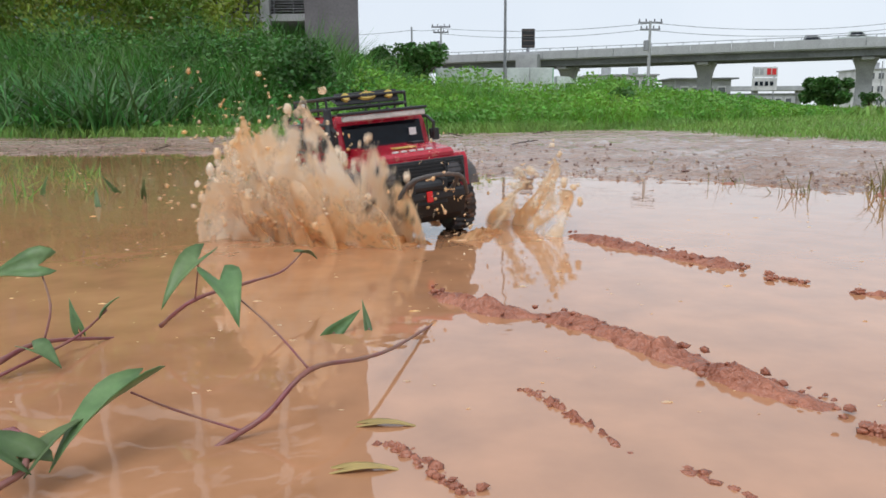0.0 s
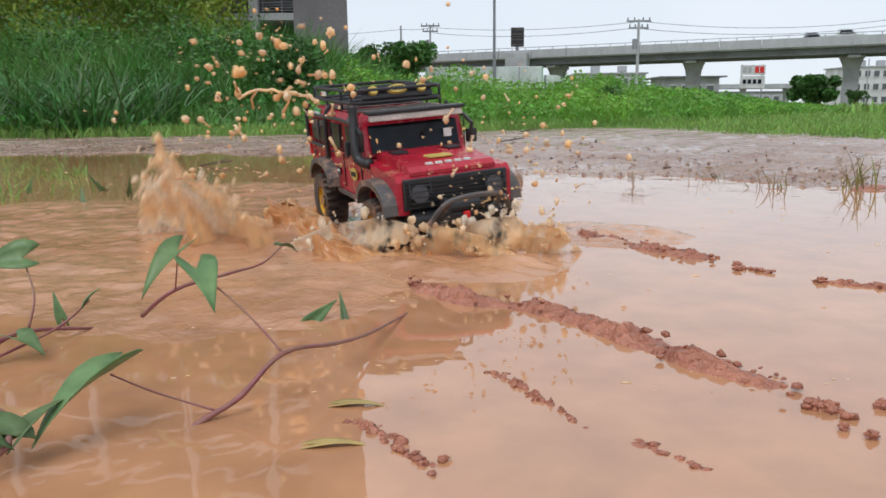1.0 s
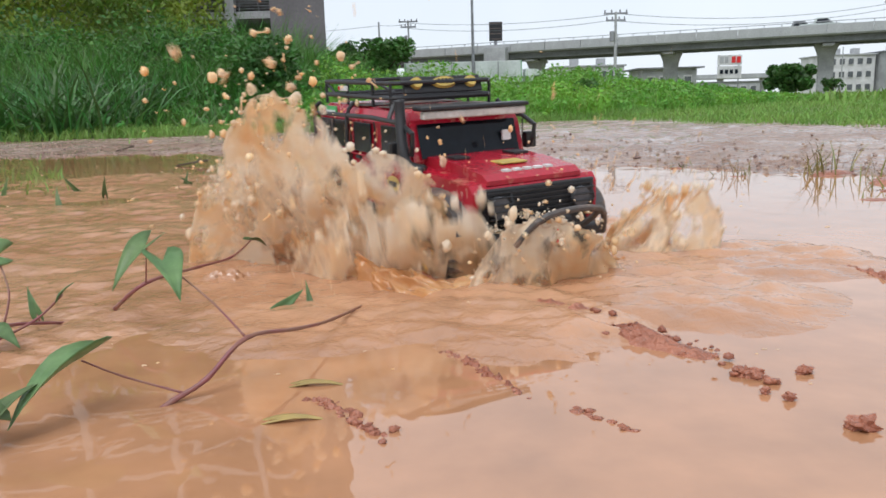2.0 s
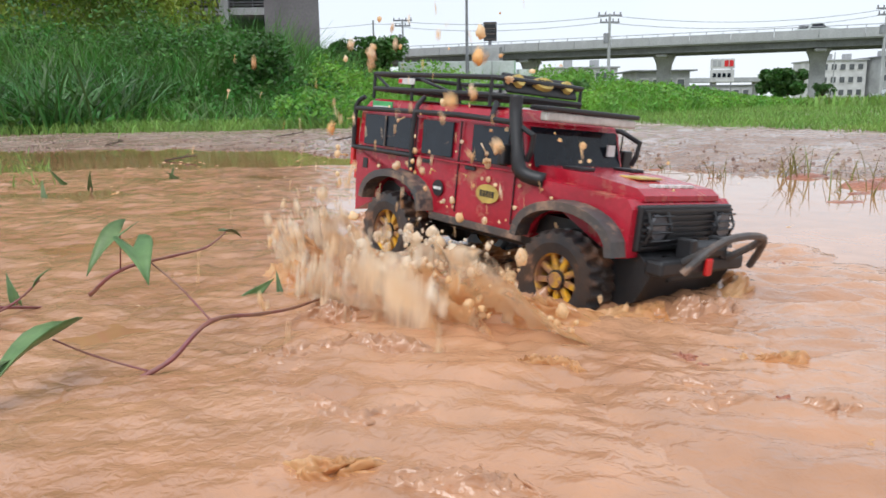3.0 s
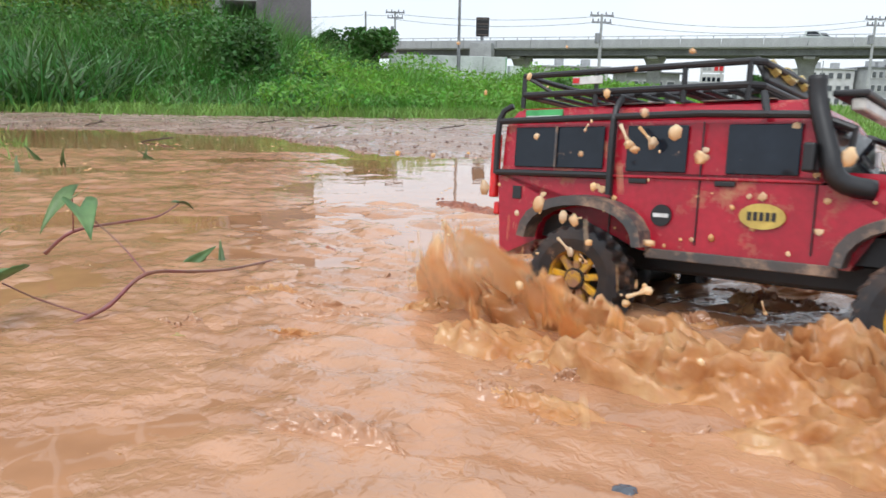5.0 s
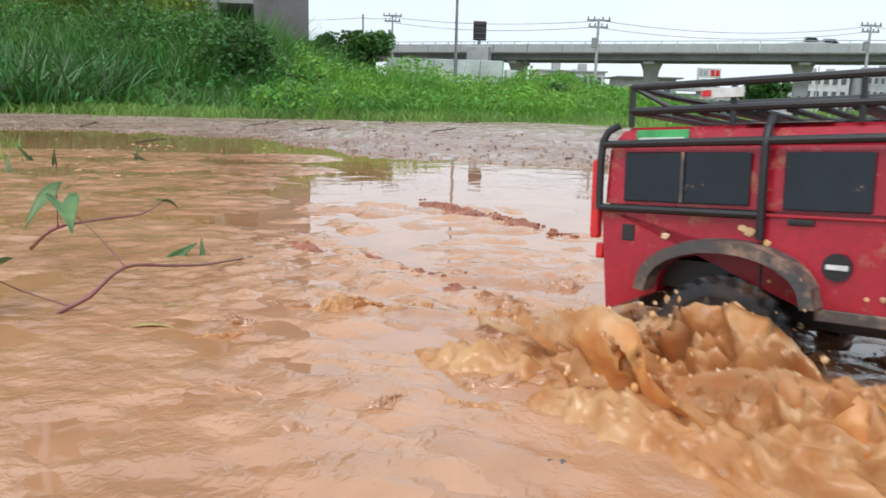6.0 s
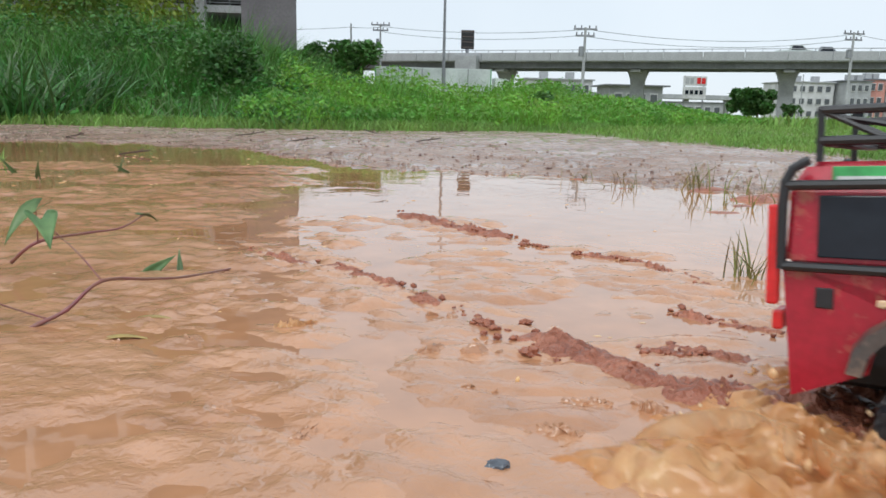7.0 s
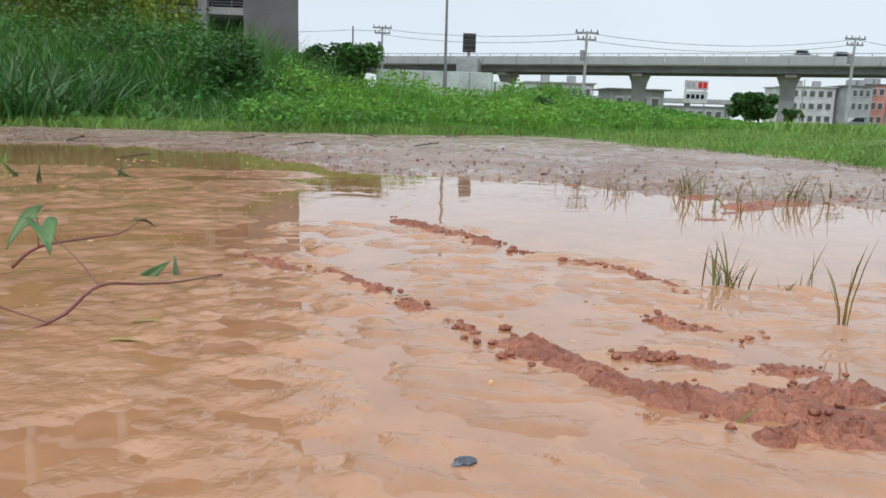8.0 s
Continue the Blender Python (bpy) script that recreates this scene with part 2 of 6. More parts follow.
def tube(bm, pts, radii, n=8, cap=True):
    pts = [Vector(p) for p in pts]
    if not hasattr(radii, "__len__"):
        radii = [radii] * len(pts)
    rings = []
    side = None
    for i, p in enumerate(pts):
        d = (pts[min(i + 1, len(pts) - 1)] - pts[max(i - 1, 0)]).normalized()
        ref = Vector((0, 0, 1)) if abs(d.z) < 0.9 else Vector((1, 0, 0))
        if side is None:
            side = d.cross(ref).normalized()
        else:
            side = (side - d * side.dot(d)).normalized()
        up = d.cross(side)
        rings.append([bm.verts.new(p + (side * math.cos(a) + up * math.sin(a)) * radii[i]) for a in [2 * math.pi * k / n for k in range(n)]])
    for a, b in zip(rings, rings[1:]):
        for k in range(n):
            bm.faces.new((a[k], a[(k + 1) % n], b[(k + 1) % n], b[k]))
    if cap:
        bm.faces.new(rings[0])
        bm.faces.new(rings[-1])


def smooth_path(pts, k=4):
    """Catmull-Rom points through pts."""
    pts = [Vector(p) for p in pts]
    out = []
    for i in range(len(pts) - 1):
        p0, p1, p2, p3 = pts[max(i - 1, 0)], pts[i], pts[i + 1], pts[min(i + 2, len(pts) - 1)]
        for j in range(k):
            t = j / k
            out.append(0.5 * (2 * p1 + (p2 - p0) * t + (2 * p0 - 5 * p1 + 4 * p2 - p3) * t * t + (3 * p1 - p0 - 3 * p2 + p3) * t ** 3))
    return out + [pts[-1]]


def profile(bm, outline, y0, y1):
    """A solid from an outline in x and z, drawn out from y0 to y1."""
    a = [bm.verts.new((x, y0, z)) for x, z in outline]
    b = [bm.verts.new((x, y1, z)) for x, z in outline]
    bm.faces.new(a)
    bm.faces.new(b)
    for i in range(len(a)):
        j = (i + 1) % len(a)
        bm.faces.new((a[i], a[j], b[j], b[i]))


def fbm(x, y, s, seed=0.0):
    return noise.fractal(Vector((x * s + seed, y * s - seed, seed * 0.7)), 1.0, 2.0, 4)


def lump(bm, centre, radius, rough=0.25, stretch=(1, 1, 1), subdiv=2, seed=0.0, axis=None):
    r = bmesh.ops.create_icosphere(bm, subdivisions=subdiv, radius=1.0)
    for v in r["verts"]:
        k = 1 + rough * noise.noise(v.co * 1.7 + Vector((seed, seed * 0.3, -seed)))
        p = Vector((v.co.x * stretch[0], v.co.y * stretch[1], v.co.z * stretch[2])) * (k * radius)
        if axis is not None:
            p = axis @ p
        v.co = p + Vector(centre)
    return r["verts"]


# ---- ground ----
SHORE = [(-60, 9), (-4, 4.9), (-2.0, 4.45), (-1.07, 4.4), (-0.53, 3.85), (-0.2, 3.3), (0.07, 3.03), (0.57, 2.65), (0.88, 2.45), (1.3, 2.15), (1.6, 1.95), (2.4, 1.9), (4, 1.6), (8, 0.5), (60, -20)]
RIDGES = [
    ([(-0.03, 1.05), (0.036, 0.955), (0.126, 0.90), (0.183, 0.816), (0.253, 0.695), (0.292, 0.645)], 0.024, 0.0155),
    ([(0.235, 1.5), (0.304, 1.37), (0.367, 1.275), (0.43, 1.18)], 0.03, 0.013),
    ([(0.45, 1.12), (0.465, 1.1), (0.48, 1.08)], 0.010, 0.005),
    ([(0.052, 0.693), (0.075, 0.655), (0.117, 0.564)], 0.008, 0.003),
    ([(-0.063, 0.59), (-0.042, 0.576), (-0.015, 0.534), (0.006, 0.512)], 0.008, 0.0045),
    ([(0.143, 0.547), (0.16, 0.527), (0.175, 0.508)], 0.007, 0.003),
    ([(0.515, 1.025), (0.60, 0.967), (0.626, 0.882), (0.65, 0.79)], 0.014, 0.006),
    ([(0.34, 0.56), (0.40, 0.469), (0.439, 0.40), (0.53, 0.36), (0.66, 0.33)], 0.034, 0.014),
    ([(0.47, 0.52), (0.55, 0.47), (0.66, 0.45)], 0.024, 0.006),
    ([(0.50, 0.30), (0.58, 0.29), (0.72, 0.27)], 0.024, 0.009),
    ([(0.298, 0.602), (0.304, 0.596), (0.31, 0.59)], 0.009, 0.008),
    ([(0.53, 0.396), (0.588, 0.385), (0.68, 0.40)], 0.026, 0.013),
    ([(0.53, 0.298), (0.598, 0.307), (0.66, 0.30)], 0.022, 0.011),
    ([(0.54, 0.65), (0.587, 0.60), (0.64, 0.57)], 0.024, 0.007),
    ([(0.45, 0.503), (0.484, 0.49), (0.51, 0.485)], 0.016, 0.009),
]


def ground_height(x, y):
    """Height of the ground over arrays of places."""
    ys = np.interp(x, [p[0] for p in SHORE], [p[1] for p in SHORE])
    wob = 0.12 * np.sin(x * 5.1 + 0.7) + 0.08 * np.sin(x * 11.3) + 0.05 * np.sin(x * 23 + y * 9)
    d = y - ys + wob * np.clip((y - 1) / 2, 0.1, 1)
    z = np.where(d < 0, np.maximum(-0.06, d * 0.05 - 0.004), np.minimum(0.035, d * 0.03))
    bumps = 0.010 * np.sin(x * 13 + 3 * np.sin(y * 7)) * np.sin(y * 17 + 2 * np.sin(x * 6)) + 0.006 * np.sin(x * 41 + y * 13) * np.sin(y * 37 - x * 19)
    z = z + bumps * np.clip((d + 0.6) / 0.9, 0, 1) * np.clip((9 - np.hypot(x, y)) / 4, 0, 1)
    bank = np.clip((y - 7.2) / 6, 0, 1) * np.clip((1.5 - x) / 4, 0, 1)
    z = z + 0.55 * bank * bank * (3 - 2 * bank) * np.clip((30 - y) / 8, 0, 1)
    return z


def build_ground():
    k = 560
    u = np.linspace(-1, 1, k)
    gx = 0.3 + 0.36 * np.sinh(8.0 * u)
    gy = 1.0 + 0.36 * np.sinh(8.0 * u)
    X, Y = np.meshgrid(gx, gy)
    Z = ground_height(X, Y)
    verts = np.stack([X.ravel(), Y.ravel(), Z.ravel()], 1)
    i = np.arange(k - 1)
    A = (i[:, None] * k + i[None, :]).ravel()
    faces = np.stack([A, A + 1, A + k + 1, A + k], 1)
    me = bpy.data.meshes.new("ground")
    me.from_pydata(verts, [], faces.tolist())
    me.materials.append(M_GROUND)
    me.materials.append(M_MUD)
    me.materials.append(M_TURF)
    cx = verts[faces].mean(1)
    near = (np.hypot(cx[:, 0] - 0.3, cx[:, 1] - 0.9) < 1.0) & (cx[:, 1] < 1.65)
    turf = (cx[:, 0] > np.interp(cx[:, 1], [2.8, 3.4, 4.4, 5.3, 5.9, 7.1, 9, 14], [3.3, 2.95, 2.85, 2.7, 2.4, 2.3, 0.9, -3]) + 0.15 * np.sin(cx[:, 1] * 6) + 0.1 * np.sin(cx[:, 1] * 15)) & (cx[:, 1] > 2.8)
    me.polygons.foreach_set("material_index", near.astype(np.int32) + 2 * turf.astype(np.int32))
    me.shade_smooth()
    ob = new("ground", me)
    return tagged(ob, "wet red-brown laterite ground with tyre ridges and gravel", "ground", kind="structure")


build_ground()


def build_ridge(line, w, h, seed):
    """A low crumbly ridge of mud pressed up by tyres, with crumbs on it."""
    rnd = random.Random(seed)
    q = smooth_path([(x, y, 0) for x, y in line], 24)
    bm = bmesh.new()
    rows = []
    n = len(q)
    for i, p in enumerate(q):
        d = (q[min(i + 1, n - 1)] - q[max(i - 1, 0)]).normalized()
        side = Vector((-d.y, d.x, 0))
        end = min(1.0, min(i, n - 1 - i) / (0.12 * n) + 0.05) * (0.75 + 0.75 * noise.noise(Vector((p.x * 16, p.y * 16, seed))))
        row = []
        for k in range(15):
            c = k / 7 - 1
            wob = w * (1.25 + 0.5 * noise.noise(Vector((p.x * 40, p.y * 40, seed))))
            pos = p + side * (c * wob)
            z = -0.015 + (0.015 + h * end * (0.8 + 0.55 * noise.noise(pos * 60 + Vector((0, 0, seed))))) * (1 - abs(c) ** 2.2)
            z += (0.0075 * end * noise.noise(pos * 120) + 0.0045 * end * noise.noise(pos * 300)) * (1 - c * c)
            row.append(bm.verts.new((pos.x, pos.y, z)))
        rows.append(row)
    for a, b in zip(rows, rows[1:]):
        for k in range(14):
            bm.faces.new((a[k], a[k + 1], b[k + 1], b[k]))
    for k in range(int(n * 0.7)):
        p = rnd.choice(q) + Vector((rnd.gauss(0, w * 0.45), rnd.gauss(0, w * 0.45), rnd.uniform(-0.002, h * 0.7)))
        lump(bm, p, rnd.uniform(0.0015, 0.0045), 0.8, (1.2, 1, 0.8), 1, k + seed)
    ob = part("mud_ridge", bm, M_MUD, smooth=True)
    return tagged(ob, "crumbly ridge of wet red mud rising from the puddle", "mud", group="mud ridges")


ridges = [build_ridge(line, w, h, i * 3.3 + 1) for i, (line, w, h) in enumerate(RIDGES)]


def build_water():
    bm = bmesh.new()
    vs = [bm.verts.new(p) for p in ((-14, -6, 0), (14, -6, 0), (14, 6.5, 0), (-14, 6.5, 0))]
    bm.faces.new(vs)
    ob = part("puddle_water", bm, M_WATER)
    return tagged(ob, "opaque orange muddy puddle water reflecting the sky", "water", kind="structure")


build_water()


# ---- plants in masses ----
rng = np.random.default_rng(5)


def blades(name, base, height, width, lean, material, droop=0.35):
    """Grass: bent tapering blades, one mesh."""
    n = len(base)
    ang = rng.uniform(0, 2 * np.pi, n)
    face = rng.uniform(0, 2 * np.pi, n)
    side = np.stack([np.cos(face), np.sin(face), np.zeros(n)], 1)
    out = np.stack([np.cos(ang), np.sin(ang), np.zeros(n)], 1)
    l = lean * rng.uniform(0.3, 1.3, n)
    rows = []
    for t, w in ((0, 0.8), (0.35, 1.0), (0.7, 0.75), (1.0, 0.0)):
        bend = l * height * t ** 1.8
        up = height * (t - droop * (l * t) ** 2)
        c = base + out * bend[:, None] + np.array([0, 0, 1.0]) * up[:, None]
        if w:
            rows += [c - side * (width * w / 2)[:, None], c + side * (width * w / 2)[:, None]]
        else:
            rows.append(c)
    verts = np.stack(rows, 1).reshape(-1, 3)
    o = np.arange(n) * 7
    quads = np.concatenate([np.stack([o, o + 1, o + 3, o + 2], 1), np.stack([o + 2, o + 3, o + 5, o + 4], 1)]).tolist()
    tris = np.stack([o + 4, o + 5, o + 6], 1).tolist()
    return raw(name, verts, quads + tris, material)


def leaves_mesh(name, centre, size, material, parent=None, hang=0.0):
    """Many single leaves, each a folded diamond, one mesh."""
    n = len(centre)
    a = rng.normal(size=(n, 3))
    a[:, 2] = a[:, 2] * 0.5 - hang
    a /= np.linalg.norm(a, axis=1)[:, None]
    b = np.cross(a, rng.normal(size=(n, 3)))
    b /= np.linalg.norm(b, axis=1)[:, None]
    c = np.cross(a, b)
    s = size[:, None]
    v = np.stack([centre - a * s * 0.5, centre + b * s * 0.28 + c * s * 0.08, centre + a * s * 0.5, centre - b * s * 0.28 + c * s * 0.08], 1).reshape(-1, 3)
    o = np.arange(n) * 4
    f = np.concatenate([np.stack([o, o + 1, o + 2], 1), np.stack([o, o + 2, o + 3], 1)]).tolist()
    return raw(name, v, f, material, parent)


WX, WY = [-14, -4, -1.8, 0.66, 2.1, 4.9, 11.5, 16], [6.9, 7.0, 7.0, 7.6, 9.0, 12.6, 21, 30]


def field(n, x0, x1, depth, power=1.0):
    """Places in the weed belt: x, y and how far in each stands."""
    x = rng.uniform(x0, x1, n)
    f = rng.uniform(0, 1, n) ** power
    y = np.interp(x, WX, WY) + f * depth * (0.6 + np.interp(x, WX, WY) / 20) + rng.normal(0, 0.12, n) + 0.25 * np.sin(x * 2.3)
    return x, y, f


def on_ground(x, y):
    return np.stack([x, y, ground_height(x, y)], 1)


def patchy(x, y, s):
    return 0.5 + 0.5 * np.sin(x * s + 1.3 * np.sin(y * s * 0.7)) * np.sin(y * s * 0.9 + 1.7 * np.sin(x * s * 0.6))


def build_bank():
    x, y, f = field(46000, -9.5, 0.6, 7.5, 0.8)
    h = (0.22 + 0.75 * f) * rng.uniform(0.4, 1.35, len(x)) * (0.75 + 0.5 * patchy(x, y, 1.7))
    h *= np.interp(x, [-9.5, -2.2, -1.2, 0.6], [1.25, 1.05, 0.75, 0.62])
    tagged(blades("tall_grass", on_ground(x, y), h, rng.uniform(0.008, 0.02, len(x)), 0.8 + 0 * x, M_GRASS),
           "dense tall green grass on the bank", "grass", kind="stuff")
    x, y, f = field(30000, -9.5, 0.4, 6.5, 0.8)
    p = on_ground(x, y)
    p[:, 2] += np.interp(x, [-2.2, -1.0], [1.0, 0.68]) * (0.15 + 0.8 * f) * (0.45 + 0.75 * patchy(x, y, 1.4)) * rng.uniform(0.2, 1.0, len(x)) ** 0.7
    tagged(leaves_mesh("bank_weeds", p, rng.uniform(0.04, 0.11, len(x)), M_GRASS), "broad-leaved green weeds growing through the bank grass", "weeds", kind="stuff")
    k = 4200
    cx = rng.uniform(-8.5, -2.6, 160)
    cy = np.interp(cx, WX, WY) + rng.uniform(-0.1, 1.8, 160)
    pick = rng.integers(0, 160, k)
    x, y = cx[pick] + rng.normal(0, 0.12, k), cy[pick] + rng.normal(0, 0.12, k)
    h = rng.uniform(0.3, 0.8, k)
    tagged(blades("broad_bladed_grass", on_ground(x, y), h, rng.uniform(0.016, 0.03, k), 0.9 + 0 * x, M_REED, 0.45),
           "arching broad-bladed green grass at the puddle's edge", "grass", kind="stuff")
    x, y, f = field(40000, -0.6, 15, 4.5)
    h = (0.22 + 0.5 * f) * rng.uniform(0.5, 1.3, len(x)) * (0.7 + 0.55 * patchy(x, y, 2.1)) * np.interp(x, [-0.6, 2, 5, 11, 15], [0.85, 1.0, 1.08, 0.6, 0.4])
    tagged(blades("meadow_grass", on_ground(x, y), h, rng.uniform(0.008, 0.016, len(x)), 0.5 + 0 * x, M_WEED),
           "bright green waist-high meadow grass", "grass", kind="stuff")
    x, y, f = field(52000, -1.2, 15, 4.2)
    top = (0.25 + 0.5 * f) * (0.65 + 0.65 * patchy(x, y, 1.9)) * np.interp(x, [-0.6, 2, 5, 11, 15], [0.88, 1.0, 1.08, 0.62, 0.42])
    z = top * rng.uniform(0.15, 1.0, len(x)) ** 0.7
    p = on_ground(x, y)
    p[:, 2] += z
    tagged(leaves_mesh("leafy_weeds", p, rng.uniform(0.03, 0.075, len(x)) * np.interp(y, [7, 25], [1, 1.9]), M_WEED),
           "bright green leafy weeds in the meadow", "weeds", kind="stuff")
    # dark leafy thickets among the grass
    n = 9000
    cx = np.array([-2.75, -1.95, -3.9, -5.5, -1.75, 2.6])
    cy = np.array([11.4, 9.8, 11.6, 11.5, 10.2, 11.0])
    cr = np.array([0.5, 0.38, 0.7, 0.8, 0.3, 0.2])
    ch = np.array([0.75, 0.62, 0.7, 0.7, 0.75, 0.25])
    pick = rng.integers(0, 6, n)
    d = rng.normal(size=(n, 3))
    d /= np.linalg.norm(d, axis=1)[:, None]
    r = cr[pick] * rng.uniform(0.2, 1.35, n)
    p = np.stack([cx[pick] + d[:, 0] * r, cy[pick] + d[:, 1] * r, ch[pick] + 0.25 * cr[pick] + d[:, 2] * r], 1)
    tagged(leaves_mesh("thicket_leaves", p, rng.uniform(0.05, 0.1, n), M_BUSH), "dark green leafy shrubs growing in the grass bank", "shrub", kind="stuff")
    # creeper-covered slope behind
    n = 42000
    x = rng.uniform(-17, -4.6, n)
    y = 15 + 3 * rng.uniform(0, 1, n) - 0.12 * x
    top = 4.6 + 0.9 * np.sin(x * 1.3) + 0.5 * np.sin(x * 3.1)
    top *= np.clip((-4.5 - x) / 0.9, 0.15, 1) ** 0.5
    z = top * rng.uniform(0.05, 1, n)
    y = y + 1.0 * (z / 4.6) + 0.5 * np.sin(x * 2.2 + z * 1.9)
    tagged(leaves_mesh("creeper_leaves", np.stack([x, y, z], 1), rng.uniform(0.09, 0.2, n), M_CREEPER, hang=0.8),
           "yellow-green hanging creepers over a high bank", "creeper", kind="stuff")
    n = 16000
    x = rng.uniform(-45, -13.6, n)
    z = rng.uniform(3, 22, n)
    p = np.stack([x + rng.normal(0, 0.4, n), 59.2 + 0.5 * np.sin(x * 2) + rng.normal(0, 0.25, n), z], 1)
    tagged(leaves_mesh("wall_creeper", p, rng.uniform(0.3, 0.6, n), M_CREEPER, hang=1.0), "yellow-green creeper covering the car park's face", "creeper", kind="stuff")


build_bank()


def build_lawn():
    n = 60000
    y = 3.0 + 32 * rng.uniform(0, 1, n) ** 2.2
    edge = np.interp(y, [2.8, 3.4, 4.4, 5.3, 5.9, 7.1, 9, 14], [3.2, 2.85, 2.75, 2.6, 2.3, 2.4, 1.2, 4])
    x = edge + rng.exponential(1.0, n) * (1.2 + y * 0.35) + rng.normal(0, 0.08, n)
    h = rng.uniform(0.02, 0.07, n) * (1 + np.clip((y - 6) / 12, 0, 2)) * (0.6 + 0.8 * patchy(x, y, 3))
    tagged(blades("lawn_grass", on_ground(x, y), h, rng.uniform(0.004, 0.009, n) * np.interp(y, [4, 20], [1, 2.5]), 0.7 + 0 * x, M_LAWN),
           "short green grass beside the wet track", "grass", kind="stuff")
    n = 15000
    x = rng.uniform(-4, 3.5, n)
    y = np.interp(x, WX, WY) - rng.exponential(0.16, n) + 0.1
    tagged(blades("verge_grass", on_ground(x, y), rng.uniform(0.03, 0.14, n), rng.uniform(0.005, 0.01, n), 0.8 + 0 * x, M_LAWN),
           "short pale green grass along the foot of the weeds", "grass", kind="stuff")
    n = 9000
    x = rng.uniform(9, 40, n)
    y = x * 1.1 + rng.uniform(2, 26, n)
    tagged(blades("rough_grass", on_ground(x, y), rng.uniform(0.1, 0.4, n), rng.uniform(0.03, 0.08, n), 0.7 + 0 * x, M_LAWN),
           "rough pale green grass on the open field", "grass", kind="stuff")
    n = 1500
    cx, cy = rng.uniform(-3.2, -0.95, 40), rng.uniform(2.0, 4.4, 40)
    pick = rng.integers(0, 40, n)
    x, y = cx[pick] + rng.normal(0, 0.1, n), cy[pick] + rng.normal(0, 0.1, n)
    keep = (x < -0.55 * y + 0.3)
    x, y = x[keep], y[keep]
    p = np.stack([x, y, np.full(len(x), -0.02)], 1)
    tagged(blades("flooded_grass", p, rng.uniform(0.03, 0.085, len(x)), rng.uniform(0.003, 0.006, len(x)), 1.0 + 0 * x, M_LAWN),
           "thin green grass standing in the shallow puddle", "grass", kind="stuff")


build_lawn()


def build_gravel():
    n = 4200
    x = rng.uniform(-3.0, 3.2, n)
    ys = np.interp(x, [p[0] for p in SHORE], [p[1] for p in SHORE])
    y = ys + rng.exponential(0.7, n) - 0.12
    r = 0.0015 + 0.007 * rng.uniform(0, 1, n) ** 2
    t = (1 + 5 ** 0.5) / 2
    ico = np.array([(-1, t, 0), (1, t, 0), (-1, -t, 0), (1, -t, 0), (0, -1, t), (0, 1, t), (0, -1, -t), (0, 1, -t), (t, 0, -1), (t, 0, 1), (-t, 0, -1), (-t, 0, 1)]) / 1.9
    tri = np.array([(0, 11, 5), (0, 5, 1), (0, 1, 7), (0, 7, 10), (0, 10, 11), (1, 5, 9), (5, 11, 4), (11, 10, 2), (10, 7, 6), (7, 1, 8),
                    (3, 9, 4), (3, 4, 2), (3, 2, 6), (3, 6, 8), (3, 8, 9), (4, 9, 5), (2, 4, 11), (6, 2, 10), (8, 6, 7), (9, 8, 1)])
    g = on_ground(x, y)
    v = g[:, None, :] + ico[None] * (r[:, None, None] * rng.uniform(0.6, 1.4, (n, 12, 3)))
    f = (tri[None] + (np.arange(n) * 12)[:, None, None]).reshape(-1, 3)
    tagged(raw("gravel", v.reshape(-1, 3), f.tolist(), M_PEBBLE), "scattered wet brown gravel on the track", "gravel", kind="stuff")


build_gravel()


def build_foam():
    """Small flecks of foam and floating bits on the puddle."""
    n = 800
    x = rng.normal(-0.35, 0.65, n)
    y = 0.5 + 3.2 * rng.uniform(0, 1, n) ** 1.3
    keep = (y < np.interp(x, [p[0] for p in SHORE], [p[1] for p in SHORE]) - 0.25) & ((x - 0.05) ** 2 + y ** 2 > 0.4)
    x, y = x[keep], y[keep]
    n = len(x)
    r = 0.0006 + 0.002 * rng.uniform(0, 1, n) ** 4 * (0.6 + 0.5 * y)
    k = 9
    a = np.arange(k) * 2 * np.pi / k
    ring = np.stack([np.cos(a), np.sin(a), np.zeros(k)], 1)
    v = np.zeros((n, k + 1, 3))
    v[:, :k] = ring[None] * (r[:, None, None] * rng.uniform(0.6, 1.5, (n, k, 1))) * np.array([2.0, 1, 1])
    v[:, k, 2] = r * 0.5
    v += np.stack([x, y, np.full(n, 0.0004)], 1)[:, None, :]
    o = np.arange(n) * (k + 1)
    f = np.concatenate([np.stack([o + i, o + (i + 1) % k, o + k], 1) for i in range(k)])
    tagged(raw("foam_flecks", v.reshape(-1, 3), f.tolist(), M_SPLASH), "pale foam flecks floating on the muddy water", "foam", kind="stuff")


build_foam()


